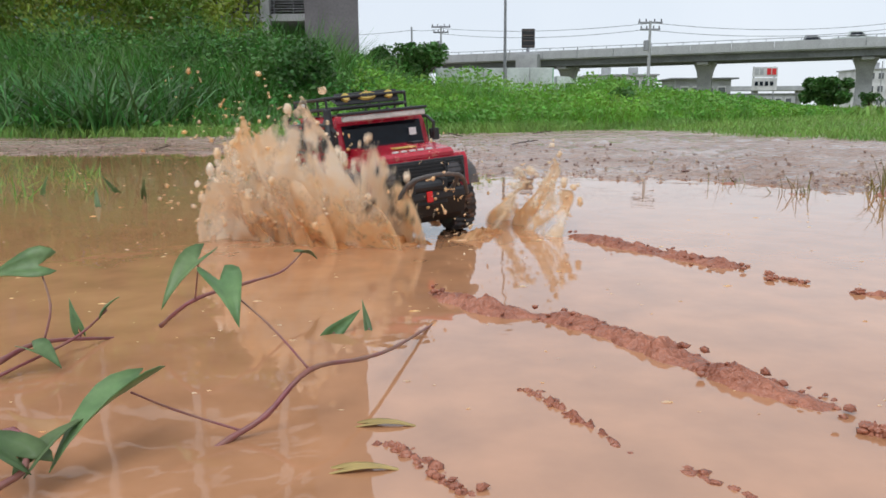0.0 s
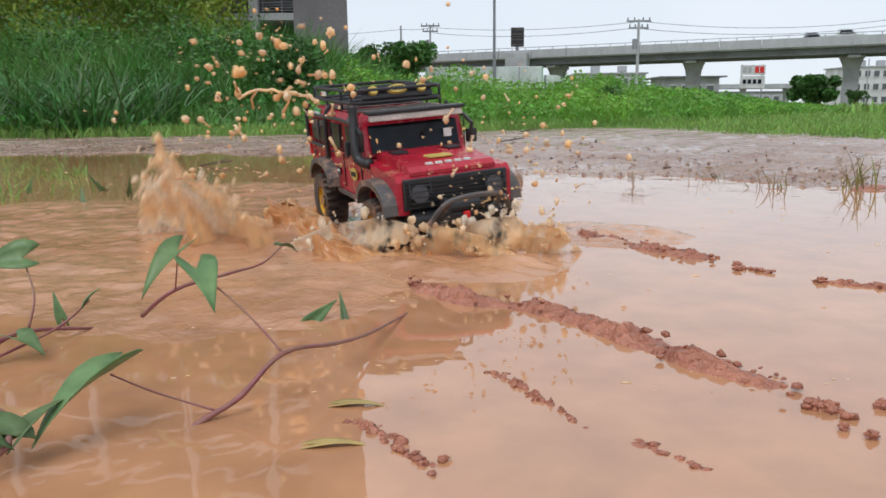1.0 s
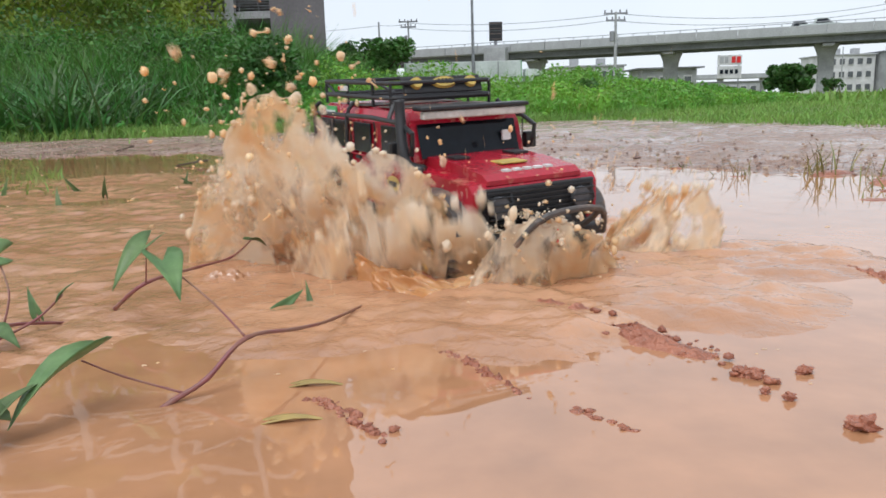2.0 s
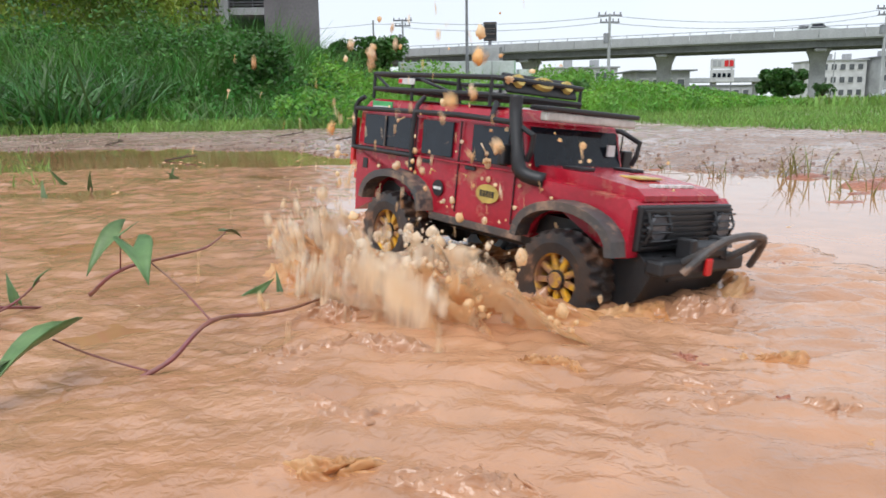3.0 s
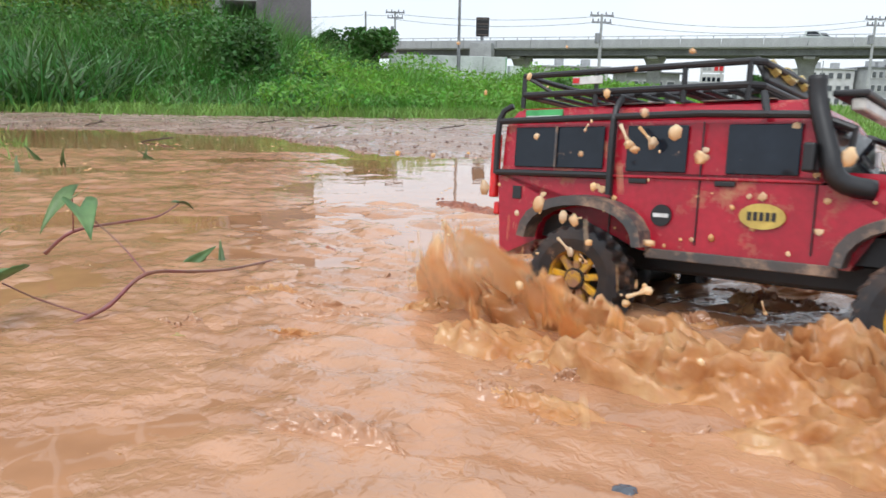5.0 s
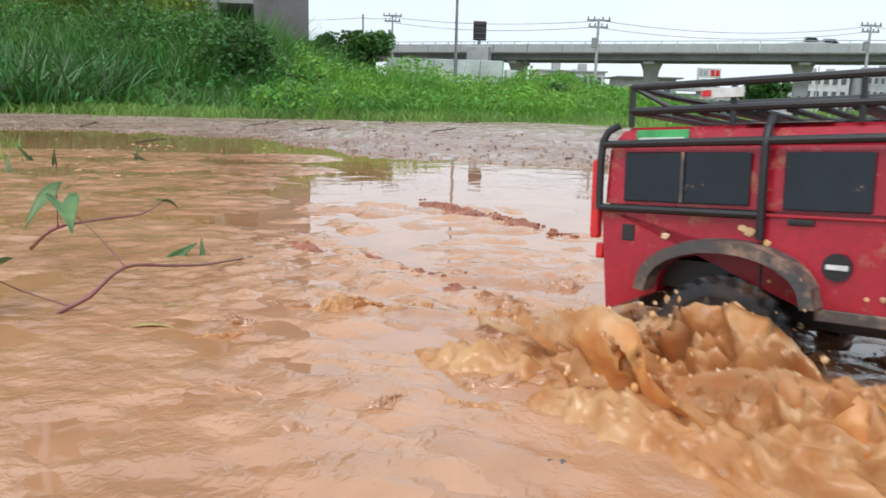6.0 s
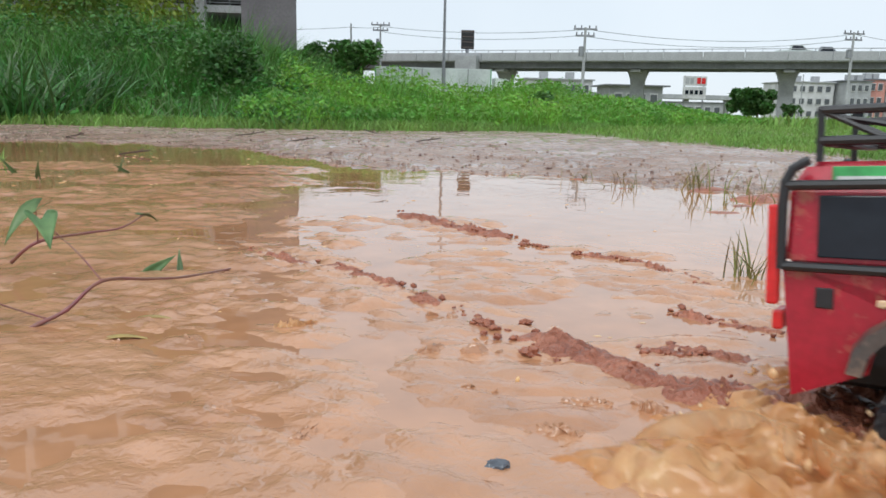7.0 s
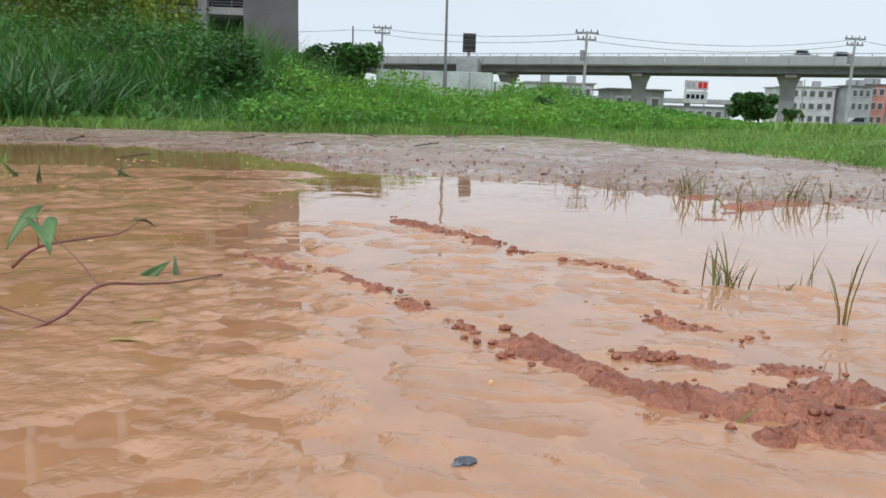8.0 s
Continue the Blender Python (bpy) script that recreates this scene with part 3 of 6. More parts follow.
# ---- single plants ----
def leaf_blade(name, base, tip, width, material, parent=None, fold=0.25, label="", up=(0, 0, 1)):
    """An arrow-shaped leaf from its stalk to its tip, folded along the midrib."""
    base, tip = Vector(base), Vector(tip)
    d = tip - base
    length = d.length
    d.normalize()
    s = d.cross(Vector(up)).normalized()
    nrm = s.cross(d)
    bm = bmesh.new()
    rows = []
    for t, w in ((-0.17, 0.6), (-0.12, 0.86), (-0.03, 1.0), (0.1, 0.94), (0.3, 0.74), (0.52, 0.5), (0.76, 0.25), (1.0, 0.0)):
        c = base + d * (t * length) + nrm * (length * (0.16 * t - 0.3 * t * t))
        if t < 0:
            c2 = base + d * ((0.02 + 0.05 * t) * length)
        else:
            c2 = c
        e = c + nrm * (width * fold * w)
        row = []
        for k in (-1, -0.5, 0, 0.5, 1):
            row.append(c2.lerp(e, abs(k)) + (c - c2) * abs(k) + s * (width * w * 0.5 * k))
        rows.append([bm.verts.new(p) for p in row])
    for a, b in zip(rows, rows[1:]):
        for k in range(4):
            bm.faces.new((a[k], a[k + 1], b[k + 1], b[k]))
    bmesh.ops.remove_doubles(bm, verts=bm.verts, dist=0.0002)
    ob = part(name, bm, material, parent, label, smooth=True)
    sol = ob.modifiers.new("thickness", "SOLIDIFY")
    sol.thickness = 0.0007
    return ob


def stalk(name, pts, r0, r1, parent, material=None):
    bm = bmesh.new()
    q = smooth_path(pts, 5)
    n = len(q)
    knots = [1 + 0.18 * (i % 5 == 0) for i in range(n)]
    tube(bm, q, [0.72 * (r0 + (r1 - r0) * i / (n - 1)) * knots[i] for i in range(n)], 7)
    return part(name, bm, material or M_STEM, parent, smooth=True)


def build_vines():
    v = new("water_spinach_vine")
    tagged(v, "purple-stemmed creeping vine with arrow-shaped green leaves in the puddle", "vine", group="vines in the puddle")
    stalk("stem", [(-0.195, 0.575, -0.01), (-0.172, 0.594, 0.002), (-0.148, 0.609, 0.014), (-0.119, 0.634, 0.04), (-0.085, 0.689, 0.03), (-0.061, 0.765, 0.016), (-0.022, 0.923, -0.004)], 0.0036, 0.002, v)
    stalk("petiole", [(-0.119, 0.634, 0.04), (-0.152, 0.654, 0.069), (-0.196, 0.673, 0.101)], 0.0014, 0.001, v)
    leaf_blade("leaf", (-0.196, 0.673, 0.102), (-0.169, 0.631, 0.081), 0.034, M_LEAF, v, up=(0.5, -0.7, 0.6))
    stalk("petiole", [(-0.163, 0.599, 0.006), (-0.212, 0.601, 0.022), (-0.236, 0.585, 0.042)], 0.0014, 0.001, v)
    leaf_blade("leaf", (-0.237, 0.584, 0.044), (-0.268, 0.522, 0.022), 0.042, M_LEAF, v, up=(-0.5, -0.5, 0.7))
    b = new("water_spinach_vine")
    tagged(b, "arching vine shoot with a dark green pointed leaf above the puddle", "vine", group="vines in the puddle")
    stalk("stem", [(-0.306, 0.828, 0.02), (-0.266, 0.819, 0.05), (-0.231, 0.894, 0.05), (-0.211, 0.976, 0.045), (-0.199, 1.045, 0.055)], 0.0034, 0.0014, b)
    stalk("petiole", [(-0.266, 0.819, 0.05), (-0.255, 0.795, 0.073), (-0.245, 0.773, 0.097)], 0.0013, 0.001, b)
    leaf_blade("leaf", (-0.245, 0.773, 0.099), (-0.271, 0.734, 0.067), 0.032, M_LEAF, b, up=(-0.5, -0.9, 0.25))
    leaf_blade("leaf", (-0.199, 1.045, 0.055), (-0.184, 1.077, 0.045), 0.016, M_LEAF, b)
    c = new("water_spinach_vine")
    tagged(c, "thick purple vine lying in the puddle with an upright leaf", "vine", group="vines in the puddle")
    stalk("stem", [(-0.45, 0.67, -0.005), (-0.417, 0.733, 0.015), (-0.398, 0.776, 0.02), (-0.364, 0.865, -0.004)], 0.0048, 0.002, c)
    stalk("petiole", [(-0.403, 0.785, 0.02), (-0.402, 0.80, 0.05), (-0.428, 0.834, 0.082)], 0.0018, 0.0012, c)
    leaf_blade("leaf", (-0.428, 0.834, 0.083), (-0.478, 0.825, 0.076), 0.036, M_LEAF, c, up=(0, -0.8, 0.6))
    stalk("petiole", [(-0.413, 0.724, 0.005), (-0.375, 0.785, 0.02), (-0.347, 0.8, 0.045)], 0.0022, 0.0014, c)
    leaf_blade("leaf", (-0.35, 0.8, 0.042), (-0.338, 0.805, 0.058), 0.010, M_LEAF, c)
    leaf_blade("leaf", (-0.395, 0.75, 0.02), (-0.362, 0.735, 0.012), 0.028, M_LEAF, c)
    d = new("water_spinach_vine")
    tagged(d, "dark red vine stems with a drooping green leaf in the puddle", "vine", group="vines in the puddle")
    stalk("stem", [(-0.31, 0.44, -0.01), (-0.288, 0.495, 0.012), (-0.275, 0.516, 0.02), (-0.30, 0.55, 0.03), (-0.36, 0.58, 0.0)], 0.004, 0.002, d)
    leaf_blade("leaf", (-0.282, 0.52, 0.025), (-0.335, 0.535, 0.04), 0.03, M_LEAF, d)
    leaf_blade("leaf", (-0.272, 0.525, 0.022), (-0.255, 0.56, 0.04), 0.018, M_LEAF, d)
    for base, tip, w in (((-0.135, 0.862, 0.0), (-0.105, 0.885, 0.022), 0.018), ((-0.098, 0.875, 0.0), (-0.108, 0.91, 0.03), 0.009), ((-0.398, 0.842, 0.015), (-0.41, 0.85, 0.045), 0.012),
                         ((-0.9, 2.0, 0.0), (-0.93, 2.05, 0.09), 0.03), ((-1.2, 2.3, 0.0), (-1.17, 2.3, 0.1), 0.03), ((-0.82, 2.1, 0.02), (-0.80, 2.06, 0.1), 0.028), ((-1.0, 2.35, 0.0), (-1.06, 2.3, 0.1), 0.03), ((-1.22, 2.05, 0.0), (-1.27, 2.0, 0.12), 0.034), ((-0.72, 2.5, 0.0), (-0.7, 2.5, 0.08), 0.026), ((-0.68, 2.45, 0.0), (-0.74, 2.4, 0.06), 0.026)):
        if base[1] > 1.5:
            w *= 0.55
            tip = tuple(b + (q - b) * 0.6 for b, q in zip(base, tip))
        sprig = new("seedling")
        tagged(sprig, "small green sprig poking out of the muddy water", "seedling", group="sprigs in the puddle")
        leaf_blade("leaf", base, tip, w, M_LEAF, sprig, up=(0.2, -1, 0.3))
        stalk("stem", [(base[0], base[1], -0.02), (base[0] + 0.002, base[1], base[2] * 0.5), base], 0.0012, 0.0009, sprig)
    for i, (x, y, a) in enumerate(((-0.051, 0.622, 5), (-0.06, 0.549, -12))):
        f = leaf_blade("fallen_leaf", (x - 0.02, y, 0.0015), (x + 0.022, y + 0.004 * i - 0.003, 0.002), 0.012, M_DRY, fold=0.05)
        tagged(f, "yellowed narrow leaf floating on the puddle", "leaf", group="floating leaves")


build_vines()


def build_tuft(x, y, h, n, spread, dry):
    n = n if y < 1.4 else int(n * 0.7)
    t = new("grass_tuft")
    tagged(t, "tuft of thin wet grass standing in the puddle" if not dry else "bent yellowed grass tuft standing in the puddle", "grass", group="grass tufts in the puddle")
    base = np.stack([x + rng.normal(0, spread, n), y + rng.normal(0, spread, n), np.full(n, -0.012)], 1)
    ob = blades("grass", base, (0.95 if y < 1.4 else 0.72) * h * rng.uniform(0.35, 1.1, n), rng.uniform(0.0016, 0.0034, n) * (1 + 0.35 * (y > 1.4)), 0.45 + 0.3 * rng.uniform(0, 1, n), M_TUFT)
    ob.parent = t
    ob["kind"] = "stuff"
    bm = bmesh.new()
    lump(bm, (x, y, -0.008), spread * 1.1 + 0.006, 0.4, (1.3, 1, 0.3), 2, x * 7)
    part("mud_clump", bm, M_MUD, t)


for x, y, h, n, sp, dry in ((0.92, 2.504, 0.12, 22, 0.03, False), (0.991, 2.185, 0.13, 34, 0.025, True), (1.2, 2.12, 0.2, 22, 0.03, False), (1.268, 2.151, 0.17, 30, 0.05, False), (1.167, 1.75, 0.1, 16, 0.03, False), (1.30, 1.9, 0.13, 26, 0.06, True),
                            (1.505, 2.033, 0.18, 34, 0.05, True), (1.42, 2.0, 0.15, 26, 0.05, False), (0.726, 0.847, 0.085, 24, 0.016, False), (0.735, 0.84, 0.1, 9, 0.004, True), (0.777, 0.618, 0.14, 6, 0.003, True), (0.811, 0.814, 0.04, 7, 0.006, False),
                            (0.86, 0.84, 0.09, 5, 0.006, True), (1.384, 1.636, 0.06, 7, 0.01, False), (1.05, 1.6, 0.04, 6, 0.03, False), (1.75, 2.1, 0.15, 30, 0.06, False), (0.495, 0.335, 0.04, 4, 0.004, True)):
    build_tuft(x, y, h, n, sp, dry)

for i, (x, y, r) in enumerate(((0.335, 0.492, 0.012), (0.31, 0.545, 0.006), (0.298, 0.56, 0.005), (0.452, 1.13, 0.008), (0.44, 1.10, 0.007), (0.52, 1.02, 0.009), (0.306, 0.597, 0.009), (0.35, 0.6, 0.008))):
    bm = bmesh.new()
    lump(bm, (0, 0, 0), r * 0.65, 0.9, (1.3, 1, 0.8), 3, i * 3.1)
    clod = part("mud_clod", bm, M_MUD)
    clod.location = (x, y, 0.003)
    tagged(clod, "lump of wet red mud in the puddle", "mud", group="mud clods")
bm = bmesh.new()
lump(bm, (0, 0, 0), 0.0075, 0.5, (1.2, 0.9, 0.7), 3, 4.4)
stone = part("stone", bm, M_STONE)
stone.location = (0.266, 0.262, 0.0)
tagged(stone, "small dark wet stone in the puddle", "stone")
for x, y, a, l in ((-0.75, 5.3, 20, 0.4), (0.1, 6.4, 130, 0.35), (-1.8, 4.9, 60, 0.25), (0.5, 4.7, 10, 0.3), (0.9, 6.9, 5, 0.3), (-0.95, 3.4, 8, 0.25), (-0.3, 4.6, 15, 0.3)):
    bm = bmesh.new()
    g = float(ground_height(np.array([x]), np.array([y]))[0])
    g = max(g, 0.0)
    l *= 0.55
    dx, dy = math.cos(radians(a)) * l / 2, math.sin(radians(a)) * l / 2
    tube(bm, smooth_path([(x - dx, y - dy, g + 0.003), (x - dx * 0.2, y + 0.02, g + 0.012), (x + dx, y + dy, g + 0.006 + l * 0.12)], 4), 0.004, 6)
    tube(bm, [(x, y + 0.01, g + 0.008), (x + 0.03, y + 0.03, g + 0.03)], 0.003, 5)
    tagged(part("twig", bm, M_TWIG), "dark dead twig lying on the wet ground", "twig", group="twigs")


# ---- distance: overpass, buildings, poles ----
def build_tree(name, label, x, y, w, h, base, n, leaf, material):
    t = new(name)
    t.location = (x, y, base)
    tagged(t, label, "tree")
    bm = bmesh.new()
    tube(bm, [(0, 0, -0.3), (0.02 * h, 0, 0.25 * h), (-0.02 * h, 0.02 * h, 0.55 * h)], [0.05 * h, 0.04 * h, 0.02 * h], 8)
    for k in range(6):
        a = k * 1.05 + 0.3
        tube(bm, [(0.01 * h, 0, 0.25 * h), (math.cos(a) * w * 0.2, math.sin(a) * w * 0.2, 0.5 * h), (math.cos(a) * w * 0.36, math.sin(a) * w * 0.36, 0.72 * h)], [0.025 * h, 0.015 * h, 0.006 * h], 6)
    part("trunk", bm, M_BARK, t)
    k = 26
    c = np.stack([rng.normal(0, w * 0.22, k), rng.normal(0, w * 0.2, k), rng.uniform(0.3, 0.9, k) * h], 1)
    pick = rng.integers(0, k, n)
    d = rng.normal(size=(n, 3))
    d /= np.linalg.norm(d, axis=1)[:, None]
    p = c[pick] + d * (w * 0.13 * rng.uniform(0.4, 1.1, n))[:, None]
    p[:, 2] = np.clip(p[:, 2], 0.05 * h, h * 1.03)
    leaves_mesh("crown", p, leaf * rng.uniform(0.6, 1.3, n), material, t)
    return t


build_tree("roadside_tree", "dark green broad-leaved small tree beyond the grass", -1.1, 24, 3.0, 1.85, 0.4, 8000, 0.17, M_BUSH)
build_tree("roadside_tree", "dark green broad-leaved small tree beyond the grass", -2.3, 25, 2.3, 1.75, 0.4, 5000, 0.17, M_BUSH)
build_tree("round_tree", "dark round-crowned tree by the overpass", 71.2, 138, 8.4, 5.4, 0.2, 12000, 0.8, M_BUSH)
build_tree("round_tree", "dark round shrub at the foot of a pillar", 50.6, 90, 2.6, 2.2, 0.0, 1500, 0.25, M_BUSH)
build_tree("yellow_bush", "yellow-green bush in front of the overpass", 13.4, 60, 3.6, 2.7, 0.2, 3500, 0.2, M_WEED)


def build_overpass():
    o = new("overpass")
    o.matrix_world = Matrix.Translation((0.9, 115, 0)) @ Matrix.Rotation(math.atan2(-23, 48.5), 4, "Z")
    tagged(o, "long grey concrete road overpass on flared pillars", "overpass", kind="structure")
    bm = bmesh.new()
    box(bm, -70, 130, 0.15, 10, 7.35, 7.75, 0.03)
    part("deck", bm, M_CONC, o)
    # Girders and soffit: shade beneath the deck is put into their darker colour.
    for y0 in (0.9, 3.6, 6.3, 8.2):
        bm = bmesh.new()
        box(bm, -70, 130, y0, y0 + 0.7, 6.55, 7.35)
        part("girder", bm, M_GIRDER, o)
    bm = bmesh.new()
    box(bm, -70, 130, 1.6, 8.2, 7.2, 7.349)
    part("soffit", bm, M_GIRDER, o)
    bm = bmesh.new()
    box(bm, 0, 4.94, 0, 0.3, 7.5, 8.6, 0.02)
    first = part("parapet_panel", bm, M_CONC, o)
    first.location.x = -70
    for i in range(1, 40):
        c = first.copy()
        scene.collection.objects.link(c)
        c.location.x = -70 + 5 * i
    bm = bmesh.new()
    box(bm, -70, 130, 9.7, 10, 7.75, 8.6)
    part("far_parapet", bm, M_CONC, o)
    bm = bmesh.new()
    tube(bm, [(-70, 0.15, 8.95), (130, 0.15, 8.95)], 0.05, 6)
    for i in range(100):
        box(bm, -70 + 2 * i - 0.04, -70 + 2 * i + 0.04, 0.1, 0.2, 8.6, 8.95)
    part("guard_rail", bm, M_STEEL, o)
    for s in (-39.6, -20.6, -1.6, 17.4, 36.4, 55.4, 74.4, 93.4):
        bm = bmesh.new()
        prof = [(-0.9, -0.8), (0.9, -0.8), (0.9, 4.6), (1.0, 5.3), (1.25, 6.0), (1.4, 6.25), (1.4, 6.55), (-1.4, 6.55), (-1.4, 6.25), (-1.25, 6.0), (-1.0, 5.3), (-0.9, 4.6)]
        profile(bm, [(s + x, z) for x, z in prof], 4.2, 5.8)
        p = part("pillar", bm, M_CONC, o)
        bm = bmesh.new()
        box(bm, s - 0.7, s + 0.7, 1.2, 8.8, 6.1, 6.5, 0.1)
        part("pier_cap", bm, M_CONC, o)
    bm = bmesh.new()
    box(bm, 11.4, 14.6, -1.2, 0.6, 6.0, 8.2, 0.05)
    part("joint_block", bm, M_CONC, o)
    return o


build_overpass()


def facade(parent, x0, x1, y, z0, storeys, h, bays, material=None):
    """Windows of one front, each with frame and pane."""
    bw = (x1 - x0) / bays
    for s in range(storeys):
        for b in range(bays):
            cx, cz = x0 + bw * (b + 0.5), z0 + h * (s + 0.5)
            bm = bmesh.new()
            box(bm, cx - bw * 0.33, cx + bw * 0.33, y - 0.12, y + 0.05, cz - h * 0.26, cz + h * 0.28)
            w = part("window", bm, M_PLASTER, parent)
            bm = bmesh.new()
            box(bm, cx - bw * 0.28, cx + bw * 0.28, y - 0.16, y - 0.125, cz - h * 0.21, cz + h * 0.23)
            part("pane", bm, M_DARKWIN, w)


def house(name, label, x0, x1, y0, y1, h, storeys, bays, material, over=0.4, roof_h=0.3):
    g = new(name)
    tagged(g, label, "building")
    bm = bmesh.new()
    box(bm, x0, x1, y0, y1, -0.5, h)
    part("wall", bm, material, g)
    bm = bmesh.new()
    box(bm, x0 - over, x1 + over, y0 - over, y1 + over, h, h + roof_h, 0.05)
    part("roof", bm, M_GIRDER if material is not M_PLASTER else M_CONC, g)
    if storeys:
        facade(g, x0 + 0.5, x1 - 0.5, y0, 0.3, storeys, (h - 0.3) / storeys, bays)
    for k in range(2):
        bm = bmesh.new()
        cx = x0 + (x1 - x0) * (0.3 + 0.4 * k)
        if storeys > 1:
            box(bm, cx - 0.8, cx + 0.8, y0 + 2, y0 + 3.5, h + roof_h, h + roof_h + 1.4, 0.05)
            part("roof_tank", bm, M_CONC, g)
        else:
            bm.free()
    return g


house("low_shed", "grey flat-roofed shed behind the meadow", 40, 49.5, 130, 138, 5.4, 1, 4, M_CONC, 1.0, 0.25)
house("white_building", "white low-rise building beyond the overpass", 29, 42.5, 150, 160, 7.0, 2, 9, M_PLASTER)
house("white_building", "white low-rise building beyond the overpass", 46, 58, 175, 185, 4.6, 1, 5, M_PLASTER)
house("apartment_block", "white four-storey flats beyond the overpass", 100, 112, 180, 192, 9.4, 3, 5, M_PLASTER)
house("apartment_block", "pale grey flats with small windows", 113, 119, 176, 190, 9.8, 3, 3, M_CONC)
house("apartment_block", "salmon-pink narrow town house", 119.2, 124, 178, 190, 10.4, 3, 2, M_PINK)
house("apartment_block", "white terraced flats with small windows", 124.5, 140, 172, 186, 9.0, 3, 6, M_PLASTER)
house("apartment_block", "pale terraced flats with small windows", 141, 165, 170, 186, 8.0, 3, 8, M_CONC)
house("low_shed", "long pale shed far beyond the overpass", 72, 98, 210, 220, 4.4, 1, 9, M_CONC)


def build_far_ramp():
    o = new("far_ramp")
    tagged(o, "distant pale concrete road ramp", "overpass", kind="structure")
    bm = bmesh.new()
    box(bm, 55, 180, 240, 248, 6.2, 7.6, 0.05)
    part("deck", bm, M_CONC, o)
    for i in range(9):
        bm = bmesh.new()
        box(bm, 58 + 14 * i, 59.4 + 14 * i, 243, 245, -0.5, 6.2)
        part("pillar", bm, M_CONC, o)


build_far_ramp()


def build_car_park():
    b = new("car_park_building")
    tagged(b, "tall bare concrete multi-storey car park with open decks", "building")
    bm = bmesh.new()
    corners = ((-10.45, 60), (-6.3, 60), (-7.9, 74), (-10.45, 74))
    low = [bm.verts.new((x, y, -0.5)) for x, y in corners]
    high = [bm.verts.new((x, y, 38)) for x, y in corners]
    bm.faces.new(low)
    bm.faces.new(high)
    for k in range(4):
        bm.faces.new((low[k], low[(k + 1) % 4], high[(k + 1) % 4], high[k]))
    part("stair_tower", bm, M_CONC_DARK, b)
    for i in range(13):
        z = 2.1 + 2.9 * i
        bm = bmesh.new()
        box(bm, -46, -10.46, 61.0, 78, z - 0.55, z, 0.02)
        s = part("floor_slab", bm, M_CONC, b)
        bm = bmesh.new()
        for k in range(5):
            tube(bm, [(-46, 61.1, z + 0.2 + 0.2 * k), (-10.47, 61.1, z + 0.2 + 0.2 * k)], 0.03, 4)
        for k in range(24):
            tube(bm, [(-46 + 1.5 * k, 61.1, z), (-46 + 1.5 * k, 61.1, z + 1.05)], 0.035, 4)
        part("railing", bm, M_STEEL, b)
    for k in range(5):
        bm = bmesh.new()
        x = -14.0 - 7.5 * k
        box(bm, x, x + 0.7, 60.6, 61.4, -0.5, 38, 0.03)
        part("column", bm, M_CONC, b)
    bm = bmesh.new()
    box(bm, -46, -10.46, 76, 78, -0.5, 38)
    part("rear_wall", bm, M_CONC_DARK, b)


build_car_park()


def build_truck():
    t = new("box_truck")
    tagged(t, "long white box lorry parked under the overpass", "truck")
    bm = bmesh.new()
    box(bm, -0.5, 12.6, 85, 87.5, 1.5, 5.0, 0.05)
    cargo = part("cargo_box", bm, M_TRUCK, t)
    for i in range(6):
        bm = bmesh.new()
        x = -0.4 + 2.58 * i
        box(bm, x - 0.04, x + 0.04, 84.93, 84.99, 1.55, 4.95)
        part("post", bm, M_GREEN if i in (0, 5) else M_STEEL, cargo)
    bm = bmesh.new()
    prof = [(13.0, 0.8), (15.6, 0.8), (15.6, 2.4), (15.0, 3.6), (14.3, 4.0), (13.0, 4.1)]
    profile(bm, prof, 85.1, 87.4)
    cab = part("cab", bm, M_TRUCK, t)
    bm = bmesh.new()
    box(bm, 13.9, 15.0, 85.02, 85.08, 2.4, 3.3)
    part("side_window", bm, M_GLASS, cab)
    for x in (1, 2.3, 10.5, 14.4):
        bm = bmesh.new()
        tube(bm, [(x, 84.9, 0.5), (x, 85.3, 0.5)], 0.5, 16)
        part("wheel", bm, M_TYRE, t)
    bm = bmesh.new()
    box(bm, -0.5, 15.2, 85.6, 87, 0.8, 1.49)
    part("chassis", bm, M_BLACK, t)


build_truck()


def utility_pole(x, y, z, arms=True, r=0.14, label="concrete utility pole with cross-arms and wires"):
    p = new("utility_pole")
    p.location = (x, y, 0)
    tagged(p, label, "pole", group="utility poles")
    bm = bmesh.new()
    tube(bm, [(0, 0, -0.5), (0, 0, z)], [r * 1.3, r * 0.8], 8)
    part("post", bm, M_CONC, p)
    if arms:
        for k, (dz, w) in enumerate(((0.15, 1.1), (0.75, 0.9))):
            bm = bmesh.new()
            box(bm, -w, w, -0.07, 0.07, z - dz - 0.08, z - dz + 0.08)
            arm = part("cross_arm", bm, M_STEEL, p)
            for s in (-0.9, -0.35, 0.35, 0.9):
                bm = bmesh.new()
                tube(bm, [(w * s, 0, z - dz + 0.08), (w * s, 0, z - dz + 0.32)], 0.06, 6)
                part("insulator", bm, M_WIRE, arm)
        bm = bmesh.new()
        box(bm, -0.5, -0.15, -0.25, 0.25, z - 2.6, z - 1.7, 0.05)
        part("transformer", bm, M_STEEL, p)


